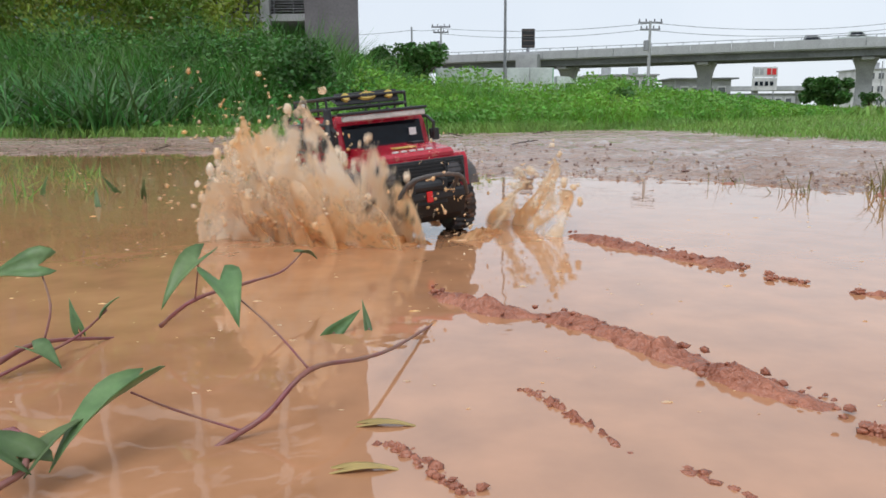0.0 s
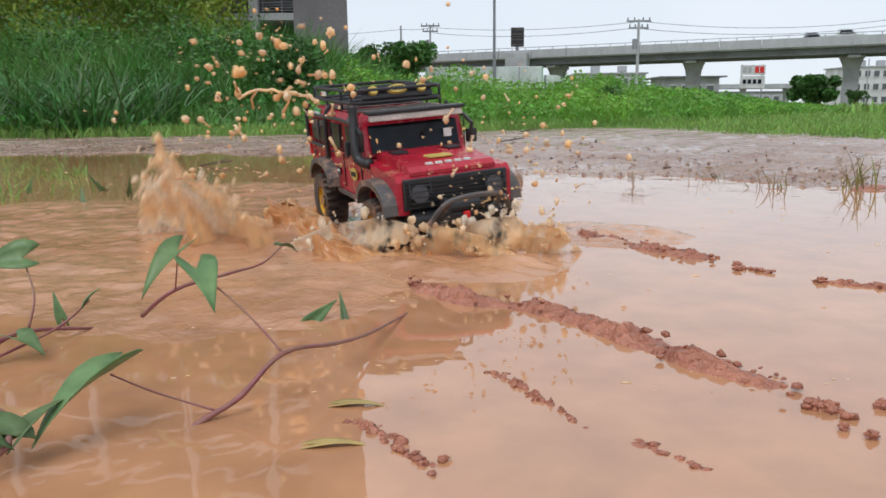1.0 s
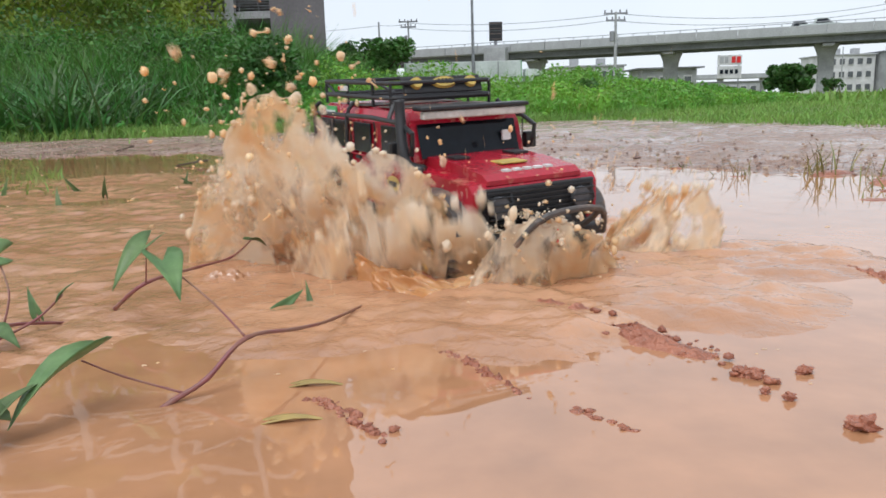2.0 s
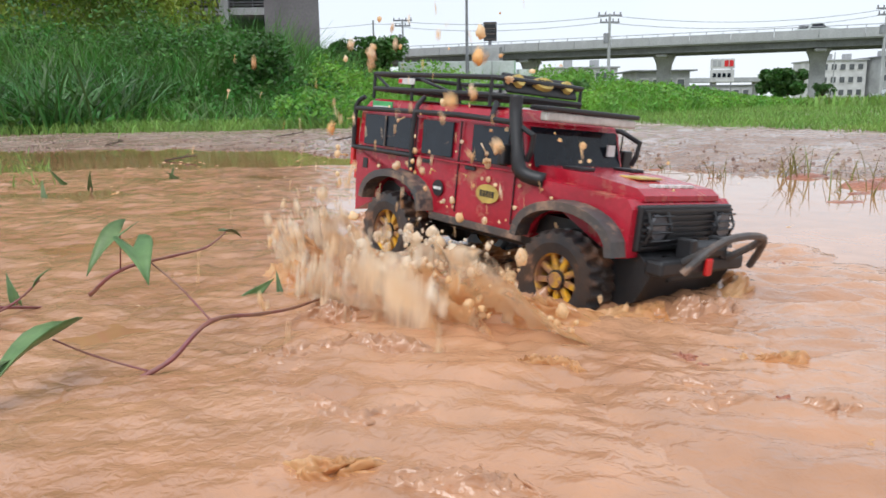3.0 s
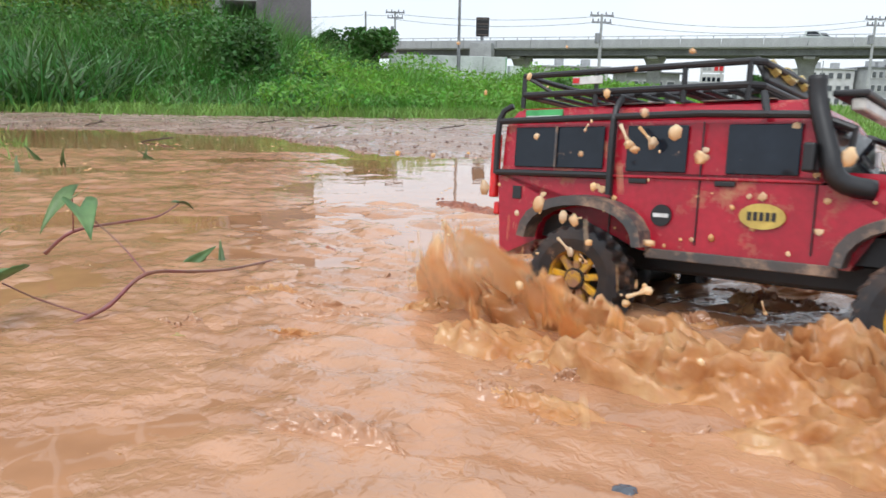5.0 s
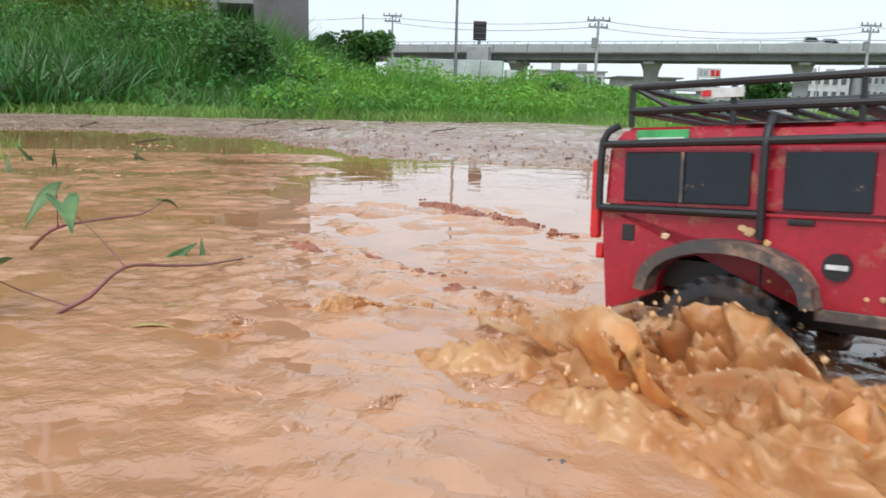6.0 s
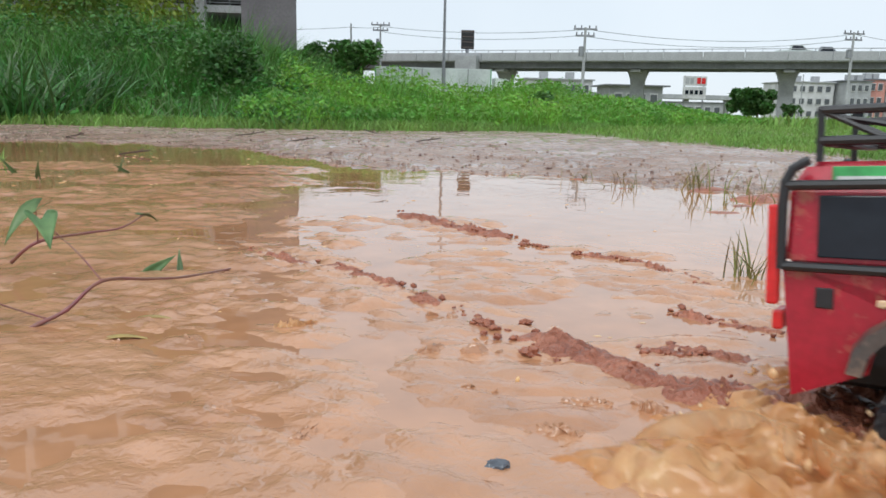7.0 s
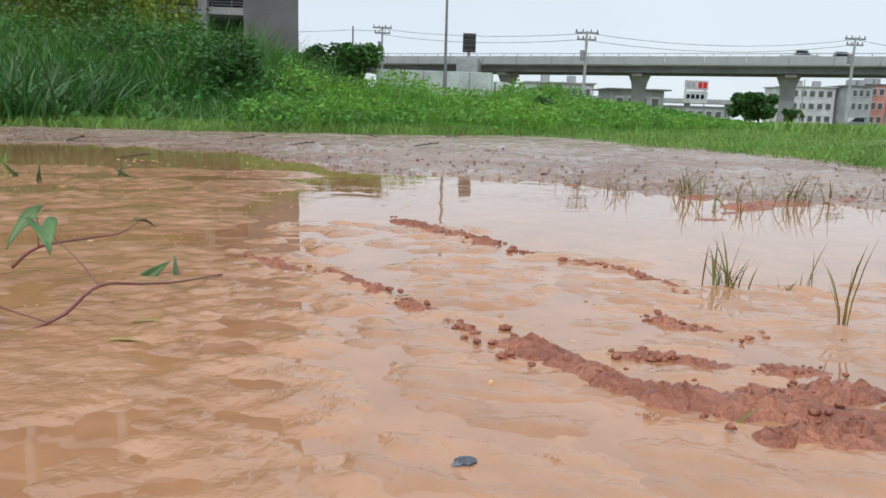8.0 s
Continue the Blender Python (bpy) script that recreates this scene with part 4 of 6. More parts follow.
utility_pole(19.0, 70, 8.2)
utility_pole(48.3, 75, 9.2)
utility_pole(0.1, 90, 10.1, r=0.12)
utility_pole(-3.3, 90, 10.0, False, 0.12, "plain slim utility pole")
utility_pole(26.5, 98, 9.4, False, 0.07, "slim street lamp post by the overpass")
utility_pole(63.5, 110, 7.0, False, 0.09, "slim street lamp post by the overpass")
lp = new("light_mast")
lp.location = (7.15, 85, 0)
tagged(lp, "very tall slim steel lighting mast", "lamp post")
bm = bmesh.new()
tube(bm, [(0, 0, -0.5), (0, 0, 24)], [0.2, 0.09], 10)
part("mast", bm, M_STEEL, lp)
bm = bmesh.new()
box(bm, -1, 1, -0.3, 0.3, 24, 24.3, 0.1)
part("lamp_head", bm, M_STEEL, lp)

for a, b, sag in (((0.1, 90, 9.8), (19.0, 70, 8.0), 0.5), ((19.0, 70, 8.05), (48.3, 75, 9.0), 0.9), ((19.0, 70, 7.4), (48.3, 75, 8.5), 0.9), ((48.3, 75, 9.0), (80, 82, 9.5), 1.0), ((-3.3, 90, 9.6), (0.1, 90, 9.7), 0.1), ((-30, 92, 9.6), (-3.3, 90, 9.6), 0.6), ((0.1, 90, 9.2), (19.0, 70, 7.5), 0.6)):
    bm = bmesh.new()
    pts = []
    for i in range(13):
        k = i / 12
        p = Vector(a).lerp(Vector(b), k)
        p.z -= 4 * sag * k * (1 - k)
        pts.append(p)
    tube(bm, pts, 0.022, 4)
    tagged(part("power_cable", bm, M_WIRE), "thin dark sagging power cable between poles", "cable", group="power cables")


def build_billboard():
    b = new("billboard")
    b.location = (12.9, 113, 0)
    tagged(b, "dark billboard seen from behind on a steel post", "billboard")
    bm = bmesh.new()
    box(bm, -0.95, 0.95, -0.2, 0.2, 9.4, 12.1, 0.03)
    part("panel", bm, M_BLACK, b)
    for k in range(4):
        bm = bmesh.new()
        box(bm, -0.9, 0.9, -0.3, -0.21, 9.6 + 0.75 * k, 9.72 + 0.75 * k)
        part("strut", bm, M_TRIM, b)
    bm = bmesh.new()
    tube(bm, [(0, 0.3, -0.5), (0, 0.3, 9.6)], 0.25, 8)
    part("post", bm, M_STEEL, b)


build_billboard()


def build_sign():
    b = new("shop_sign")
    b.location = (63.7, 150, 0)
    tagged(b, "white roadside pylon sign with red and blue panels", "sign")
    for s in (-2.0, 2.0):
        bm = bmesh.new()
        tube(bm, [(s, 0.4, -0.5), (s, 0.4, 8.6)], 0.12, 6)
        part("post", bm, M_STEEL, b)
    bm = bmesh.new()
    box(bm, -2.4, 2.4, -0.15, 0.25, 6.6, 8.5, 0.02)
    part("panel", bm, M_PLASTER, b)
    for x0, x1, m in ((-2.1, -1.3, M_CONC), (-1.1, -0.4, M_CONC), (0.3, 1.1, M_REDBRIGHT), (1.3, 2.1, M_REDBRIGHT)):
        bm = bmesh.new()
        box(bm, x0, x1, -0.22, -0.155, 7.0, 8.2)
        part("colour_block", bm, m, b)
    bm = bmesh.new()
    box(bm, -2.4, 2.4, -0.15, 0.25, 4.0, 6.4, 0.02)
    low = part("lower_panel", bm, M_PLASTER, b)
    for k in range(4):
        bm = bmesh.new()
        box(bm, -2.0 + k, -1.35 + k, -0.22, -0.155, 4.9, 5.7)
        part("bar", bm, M_GLASS, low)


build_sign()


def road_car(name, label, m_body, x):
    """A small car on the overpass; x along the deck."""
    c = new(name)
    tagged(c, label, "car")
    bm = bmesh.new()
    profile(bm, [(-2.4, 0.4), (2.4, 0.4), (2.45, 0.95), (1.3, 1.1), (0.7, 1.7), (-0.6, 1.75), (-0.9, 1.1), (-2.4, 1.05)], -0.85, 0.85)
    body = part("body", bm, m_body, c)
    for y in (-0.86, 0.86):
        bm = bmesh.new()
        profile(bm, [(-0.6, 1.12), (1.1, 1.12), (0.65, 1.6), (-0.45, 1.62)], y - 0.02, y + 0.02)
        part("side_window", bm, M_GLASS, body)
    for wx in (-1.5, 1.5):
        for y in (-0.9, 0.65):
            bm = bmesh.new()
            tube(bm, [(wx, y, 0.36), (wx, y + 0.25, 0.36)], 0.36, 14)
            part("wheel", bm, M_TYRE, c)
    return c


M_CARGREY = mat("grey_car_paint", (0.3, 0.32, 0.34), rough=0.3, scale=2, fine=20, bump=0)
pickup = road_car("pickup_truck", "white pickup truck driving on the overpass", M_TRUCK, 0)
saloon = road_car("grey_car", "grey car driving on the overpass", M_CARGREY, 0)
parked = road_car("parked_car", "white car parked beyond the meadow", M_TRUCK, 0)
parked.matrix_world = pose(66, 100, -0.2, 0, 0, 170)


# ---- the radio-controlled off-road car ----
def build_toy():
    car = new("toy_off_road_car")
    tagged(car, "mud-spattered red radio-controlled off-road car with black roof rack", "toy car")
    # lower body with wheel arches
    bm = bmesh.new()
    out = [(-0.276, 0.072), (-0.285, 0.17), (0.072, 0.168), (0.232, 0.160), (0.24, 0.150), (0.24, 0.098)]
    for cx in (0.162, -0.162):
        for k in range(9):
            a = math.pi * k / 8
            out.append((cx + 0.064 * math.cos(a), 0.095 + 0.042 * math.sin(a) ** 0.7))
    profile(bm, out, -0.101, 0.101)
    bmesh.ops.triangulate(bm, faces=[f for f in bm.faces if len(f.verts) > 4])
    body = part("body", bm, M_PAINT, car)
    # cabin
    bm = bmesh.new()
    low = [(-0.284, -0.1, 0.17), (0.078, -0.1, 0.17), (0.078, 0.1, 0.17), (-0.284, 0.1, 0.17)]
    mid = [(-0.282, -0.098, 0.228), (0.062, -0.098, 0.228), (0.062, 0.098, 0.228), (-0.282, 0.098, 0.228)]
    top = [(-0.272, -0.086, 0.246), (0.05, -0.086, 0.246), (0.05, 0.086, 0.246), (-0.272, 0.086, 0.246)]
    R = [[bm.verts.new(p) for p in row] for row in (low, mid, top)]
    for a, b in zip(R, R[1:]):
        for k in range(4):
            bm.faces.new((a[k], a[(k + 1) % 4], b[(k + 1) % 4], b[k]))
    bm.faces.new(R[0])
    bm.faces.new(R[2])
    bmesh.ops.bevel(bm, geom=list(bm.edges), offset=0.004, segments=2, affect="EDGES")
    part("cabin", bm, M_PAINT, car)
    # bonnet
    bm = bmesh.new()
    profile(bm, [(0.07, 0.165), (0.07, 0.181), (0.15, 0.179), (0.225, 0.171), (0.236, 0.164), (0.236, 0.158)], -0.076, 0.076)
    bonnet = part("bonnet", bm, M_PAINT, car)
    for y in (-0.05, 0.05):
        bm = bmesh.new()
        box(bm, 0.105, 0.135, y - 0.013, y + 0.013, 0.1795, 0.1835, 0.001)
        part("vent", bm, M_BLACK, bonnet)
    bm = bmesh.new()
    box(bm, 0.16, 0.19, -0.022, 0.022, 0.176, 0.1787, 0.001, None)
    part("bonnet_plate", bm, M_YELLOW, bonnet, "yellow plate with dark bars")
    bm = bmesh.new()
    for k in range(5):
        box(bm, 0.215, 0.224, -0.04 + 0.017 * k, -0.03 + 0.017 * k, 0.1715, 0.1745)
    part("lettering_bars", bm, M_WHITE, bonnet)
    # side windows and stickers
    for s in (-1, 1):
        def pane(name, x0, x1, z0, z1, m, out=0.0, parent=body):
            bm = bmesh.new()
            y = s * (0.1005 + out)
            box(bm, x0, x1, min(y, y + s * 0.0025), max(y, y + s * 0.0025), z0, z1, 0.001)
            return part(name, bm, m, parent)
        w = pane("side_window", -0.262, -0.147, 0.177, 0.222, M_GLASS)
        pane("divider", -0.207, -0.204, 0.177, 0.222, M_TRIM, 0.003, w)
        pane("side_window", -0.12, -0.055, 0.175, 0.222, M_GLASS)
        pane("side_window", -0.016, 0.05, 0.175, 0.222, M_GLASS)
        for x in (-0.134, -0.04, 0.066):
            pane("door_seam", x - 0.0008, x + 0.0008, 0.105, 0.225, M_BLACK, 0.0002)
        for x in (-0.105, -0.015):
            pane("door_handle", x - 0.01, x + 0.01, 0.163, 0.168, M_BLACK, 0.001)
        pane("trim_strip", -0.282, 0.07, 0.1685, 0.1715, M_PAINT, 0.001)
        pane("rock_slider", -0.09, 0.09, 0.088, 0.098, M_TRIM, 0.002)
        # oval sticker with bars in place of its lettering
        bm = bmesh.new()
        r = bmesh.ops.create_cone(bm, cap_ends=True, segments=24, radius1=1, radius2=1, depth=1)
        for v in r["verts"]:
            v.co = Vector((0.022 + v.co.x * 0.021, s * 0.1035 + v.co.z * 0.001, 0.137 + v.co.y * 0.012))
        st = part("door_sticker", bm, M_YELLOW, body, "yellow oval sticker")
        bm = bmesh.new()
        for k in range(5):
            box(bm, 0.009 + 0.0055 * k, 0.0125 + 0.0055 * k, s * 0.1045 - 0.0004, s * 0.1045 + 0.0004, 0.133, 0.141)
        part("lettering_bars", bm, M_BLACK, st)
        bm = bmesh.new()
        r = bmesh.ops.create_cone(bm, cap_ends=True, segments=20, radius1=1, radius2=1, depth=1)
        for v in r["verts"]:
            v.co = Vector((-0.076 + v.co.x * 0.011, s * 0.1035 + v.co.z * 0.001, 0.132 + v.co.y * 0.011))
        st = part("round_badge", bm, M_BLACK, body)
        bm = bmesh.new()
        box(bm, -0.084, -0.068, s * 0.1045 - 0.0004, s * 0.1045 + 0.0004, 0.130, 0.134)
        part("badge_bar", bm, M_WHITE, st)
        # roof-side sticker
        bm = bmesh.new()
        box(bm, -0.255, -0.205, s * 0.0955 - 0.001, s * 0.0955 + 0.001, 0.231, 0.2425, 0.0005, None)
        rs = part("roof_sticker", bm, M_GREEN, body, "green and white sticker")
        bm = bmesh.new()
        box(bm, -0.252, -0.208, s * 0.0975 - 0.0005, s * 0.0975 + 0.0005, 0.2315, 0.2355)
        part("sticker_bar", bm, M_WHITE, rs)
        # flares
        for cx in (0.162, -0.162):
            bm = bmesh.new()
            prev = None
            for k in range(13):
                a = math.pi * (0.02 + 0.96 * k / 12)
                ring = []
                for rr, yy in ((0.0, 0.099), (0.0, 0.1235), (0.010, 0.1235), (0.012, 0.099)):
                    ring.append(bm.verts.new((cx + (0.066 + rr) * math.cos(a), s * yy, 0.092 + (0.045 + rr) * math.sin(a) ** 0.75)))
                if prev:
                    for i in range(4):
                        bm.faces.new((prev[i], prev[(i + 1) % 4], ring[(i + 1) % 4], ring[i]))
                else:
                    bm.faces.new(ring)
                prev = ring
            bm.faces.new(prev)
            part("wheel_flare", bm, M_TRIM, car)
        # cage along the side
        cage = [[(-0.285, s * 0.106, 0.168), (-0.284, s * 0.106, 0.232), (-0.27, s * 0.1, 0.247)],
                [(-0.284, s * 0.106, 0.17), (-0.135, s * 0.106, 0.17)],
                [(-0.284, s * 0.106, 0.229), (0.06, s * 0.106, 0.229), (0.085, s * 0.104, 0.185)],
                [(-0.135, s * 0.107, 0.15), (-0.135, s * 0.107, 0.229), (-0.135, s * 0.092, 0.252)],
                [(0.02, s * 0.107, 0.229), (0.01, s * 0.092, 0.252)]]
        for line in cage:
            bm = bmesh.new()
            tube(bm, smooth_path(line, 3), 0.0036, 8)
            part("cage_tube", bm, M_BLACK, car)
        # mirror
        bm = bmesh.new()
        box(bm, 0.058, 0.068, min(s * 0.108, s * 0.128), max(s * 0.108, s * 0.128), 0.178, 0.203, 0.002)
        part("side_mirror", bm, M_BLACK, car)
        bm = bmesh.new()
        box(bm, -0.292, -0.284, min(s * 0.07, s * 0.098), max(s * 0.07, s * 0.098), 0.12, 0.135, 0.002)
        part("tail_lamp", bm, M_REDBRIGHT, car)
        # fuel cap
        bm = bmesh.new()
        box(bm, -0.262, -0.25, s * 0.1015 - 0.001, s * 0.1015 + 0.001, 0.14, 0.155, 0.0008)
        part("side_marker", bm, M_BLACK, body)
    # snorkel on the right wing
    bm = bmesh.new()
    tube(bm, smooth_path([(0.11, -0.098, 0.165), (0.085, -0.112, 0.172), (0.075, -0.113, 0.2), (0.062, -0.108, 0.24), (0.06, -0.108, 0.262)], 4), [0.009] * 8 + [0.008] * 9, 10)
    part("snorkel", bm, M_BLACK, car, smooth=True)
    # windscreen, wipers
    bm = bmesh.new()
    a = [bm.verts.new(p) for p in ((0.0815, -0.085, 0.178), (0.0815, 0.085, 0.178), (0.0665, 0.085, 0.226), (0.0665, -0.085, 0.226))]
    bm.faces.new(a)
    bmesh.ops.solidify(bm, geom=list(bm.faces), thickness=0.002)
    ws = part("windscreen", bm, M_GLASS, car)
    bm = bmesh.new()
    box(bm, 0.0775, 0.080, 0.055, 0.07, 0.195, 0.21, 0.0, None)
    part("windscreen_sticker", bm, M_WHITE, ws)
    # light bar and visor over the windscreen
    bm = bmesh.new()
    box(bm, 0.068, 0.098, -0.092, 0.092, 0.246, 0.252, 0.002)
    part("visor", bm, M_BLACK, car)
    bm = bmesh.new()
    box(bm, 0.083, 0.095, -0.088, 0.088, 0.234, 0.2455, 0.0025)
    part("light_bar", bm, M_LAMP, car, "pale grey light bar")
    # roof detail
    for x in (-0.11, 0.0):
        bm = bmesh.new()
        box(bm, x - 0.05, x + 0.02, -0.089, 0.089, 0.2465, 0.2475)
        part("roof_patch", bm, M_TRIM, car)
    bm = bmesh.new()
    for k in range(7):
        box(bm, 0.026, 0.040, -0.062 + 0.018 * k, -0.049 + 0.018 * k, 0.2464, 0.2484)
    part("lettering_bars", bm, M_WHITE, car)
    # grille, lamps, bumper
    bm = bmesh.new()
    box(bm, 0.238, 0.246, -0.092, 0.092, 0.105, 0.155, 0.002)
    grille = part("grille", bm, M_BLACK, car)
    for k in range(7):
        bm = bmesh.new()
        box(bm, 0.246, 0.2495, -0.088, 0.088, 0.109 + 0.0065 * k, 0.1115 + 0.0065 * k)
        part("slat", bm, M_BLACK, grille)
    for y in (-0.066, 0.066):
        bm = bmesh.new()
        tube(bm, [(0.244, y, 0.131), (0.2525, y, 0.131)], [0.016, 0.014], 20)
        part("headlight", bm, M_LENS, car, "smoked round headlight")
        bm = bmesh.new()
        tube(bm, [(0.249, y - 0.018, 0.115), (0.256, y - 0.018, 0.131), (0.249, y - 0.018, 0.148)], 0.0015, 6)
        tube(bm, [(0.249, y + 0.018, 0.115), (0.256, y + 0.018, 0.131), (0.249, y + 0.018, 0.148)], 0.0015, 6)
        for k in range(4):
            tube(bm, [(0.256, y - 0.018, 0.118 + 0.009 * k), (0.256, y + 0.018, 0.118 + 0.009 * k)], 0.0011, 5)
        part("lamp_guard", bm, M_BLACK, car)
    bm = bmesh.new()
    box(bm, 0.252, 0.275, -0.085, 0.085, 0.082, 0.1, 0.004)
    part("bumper", bm, M_BLACK, car)
    bm = bmesh.new()
    profile(bm, [(0.215, 0.034), (0.245, 0.05), (0.262, 0.085), (0.24, 0.104), (0.205, 0.1)], -0.082, 0.082)
    part("skid_plate", bm, M_BLACK, car)
    bm = bmesh.new()
    for y in (-0.045, 0.045):
        tube(bm, smooth_path([(0.27, y, 0.095), (0.30, y, 0.115), (0.315, y * 0.9, 0.128)], 3), 0.0042, 8)
    tube(bm, smooth_path([(0.29, -0.07, 0.09), (0.315, -0.042, 0.128), (0.315, 0.042, 0.128), (0.29, 0.07, 0.09)], 4), 0.0042, 8)
    part("bull_bar", bm, M_TRIM, car)
    bm = bmesh.new()
    tube(bm, [(0.268, -0.028, 0.108), (0.268, 0.028, 0.108)], 0.011, 12)
    box(bm, 0.258, 0.278, -0.038, -0.026, 0.098, 0.122, 0.002)
    box(bm, 0.258, 0.278, 0.026, 0.038, 0.098, 0.122, 0.002)
    part("winch", bm, M_BLACK, car)
    bm = bmesh.new()
    box(bm, 0.276, 0.281, -0.006, 0.006, 0.08, 0.1, 0.002)
    part("tow_hook", bm, M_REDBRIGHT, car)
    # rear
    bm = bmesh.new()
    box(bm, -0.296, -0.287, -0.104, -0.094, 0.14, 0.215, 0.002)
    part("rear_post", bm, M_REDBRIGHT, car)
    # chassis and axles
    bm = bmesh.new()
    box(bm, -0.27, 0.26, -0.045, 0.045, 0.07, 0.1, 0.004)
    for x in (-0.162, 0.162):
        tube(bm, [(x, -0.1, 0.058), (x, 0.1, 0.058)], 0.011, 10)
        lump(bm, (x, 0.02, 0.058), 0.022, 0.1, (1, 1, 1), 2, x)
        for y in (-0.055, 0.055):
            tube(bm, [(x, y, 0.06), (x - 0.02, y, 0.14)], 0.008, 8)
    part("chassis", bm, M_BLACK, car)
    bm = bmesh.new()
    box(bm, -0.23, 0.23, -0.09, 0.09, 0.1, 0.125)
    part("inner_floor", bm, M_BLACK, car)
    # roof rack
    rack = part("roof_rack", rack_frame(), M_BLACK, car)
    for k in range(11):
        bm = bmesh.new()
        x = -0.255 + 0.025 * k
        box(bm, x, x + 0.010, -0.078, 0.078, 0.2565, 0.2595, 0.0008)
        part("slat", bm, M_BLACK, rack)
    bm = bmesh.new()
    box(bm, 0.000, 0.006, -0.07, 0.07, 0.266, 0.294, 0.003)
    front = part("front_panel", bm, M_BLACK, rack)
    for y, w in ((-0.048, 0.010), (0.0, 0.021), (0.048, 0.010)):
        bm = bmesh.new()
        r = bmesh.ops.create_cone(bm, cap_ends=True, segments=20, radius1=1, radius2=0.85, depth=1)
        for v in r["verts"]:
            v.co = Vector((0.0095 + v.co.z * 0.006, y + v.co.x * w, 0.281 + v.co.y * 0.0095))
        spot = part("spot_lamp", bm, M_YELLOW, front, "yellow-covered spot lamp")
        if w > 0.015:
            bm = bmesh.new()
            for k in range(4):
                box(bm, 0.0127, 0.0135, -0.012 + 0.0065 * k, -0.008 + 0.0065 * k, 0.277, 0.285)
            part("lettering_bars", bm, M_BLACK, spot)
    front.matrix_local = Matrix.Translation((0.003, 0, 0.268)) @ Matrix.Rotation(radians(-28), 4, "Y") @ Matrix.Translation((-0.003, 0, -0.268))
    for s in (-1, 1):
        bm = bmesh.new()
        box(bm, -0.197, -0.160, s * 0.0925 - 0.001, s * 0.0925 + 0.001, 0.269, 0.2775, 0.0006)
        pl = part("rack_plate", bm, M_WHITE, rack, "white plate with red bar")
        bm = bmesh.new()
        box(bm, -0.196, -0.188, s * 0.0942 - 0.0004, s * 0.0942 + 0.0004, 0.2705, 0.276)
        part("plate_bar", bm, M_REDBRIGHT, pl)
    # mud splats on the paint
    for s in (-1, 1):
        bm = bmesh.new()
        for k in range(34):
            x, z = random.uniform(-0.26, 0.2), random.uniform(0.105, 0.16) if k < 26 else random.uniform(0.16, 0.22)
            lump(bm, (x, s * 0.1025, z), random.uniform(0.001, 0.0042), 0.5, (1.2, 0.3, 1.0), 1, k)
        part("mud_spatter", bm, M_SPLASH, car)["kind"] = "stuff"
    # wheels
    wheels = []
    for x in (0.162, -0.162):
        for y in (-0.103, 0.103):
            hub = bmesh.new()
            tube(hub, [(0, -0.016, 0), (0, 0.016, 0)], 0.012, 10)
            w = part("wheel", hub, M_BLACK, car)
            tb = bmesh.new()
            n = 96
            rings = []
            for k in range(n):
                a = 2 * math.pi * k / n
                left = 0.006 * ((k // 2) % 2)
                right = 0.006 * (((k + 2) // 2) % 2)
                prof = [(0.031, -0.019), (0.043, -0.0215), (0.0525 + left * 0.6, -0.021), (0.0525 + left, -0.012), (0.0525 + left, -0.001), (0.0525 + right, 0.001), (0.0525 + right, 0.012), (0.0525 + right * 0.6, 0.021), (0.043, 0.0215), (0.031, 0.019)]
                rings.append([tb.verts.new((r * math.cos(a), yy, r * math.sin(a))) for r, yy in prof])
            for k in range(n):
                A, B = rings[k], rings[(k + 1) % n]
                for i in range(10):
                    tb.faces.new((A[i], A[(i + 1) % 10], B[(i + 1) % 10], B[i]))
            part("tyre", tb, M_TYRE, w)
            rb = bmesh.new()
            o = 1 if y > 0 else -1
            n = 28
            rr = [(0.0325, -0.018), (0.0325, 0.018), (0.030, 0.016 * 1), (0.0285, 0.0), (0.030, -0.016)]
            rings = [[rb.verts.new((r * math.cos(2 * math.pi * k / n), yy, r * math.sin(2 * math.pi * k / n))) for r, yy in rr] for k in range(n)]
            for k in range(n):
                A, B = rings[k], rings[(k + 1) % n]
                for i in range(5):
                    rb.faces.new((A[i], A[(i + 1) % 5], B[(i + 1) % 5], B[i]))
            for k in range(9):
                m = Matrix.Rotation(2 * math.pi * k / 9, 4, "Y")
                box(rb, 0.010, 0.030, min(o * 0.006, o * 0.013), max(o * 0.006, o * 0.013), -0.0035, 0.0035, 0.001, m)
            tube(rb, [(0, o * 0.004, 0), (0, o * 0.018, 0)], [0.013, 0.009], 12)
            part("rim", rb, M_RIM, w, "yellow spoked rim")
            wheels.append((w, x, y))
    return car, wheels


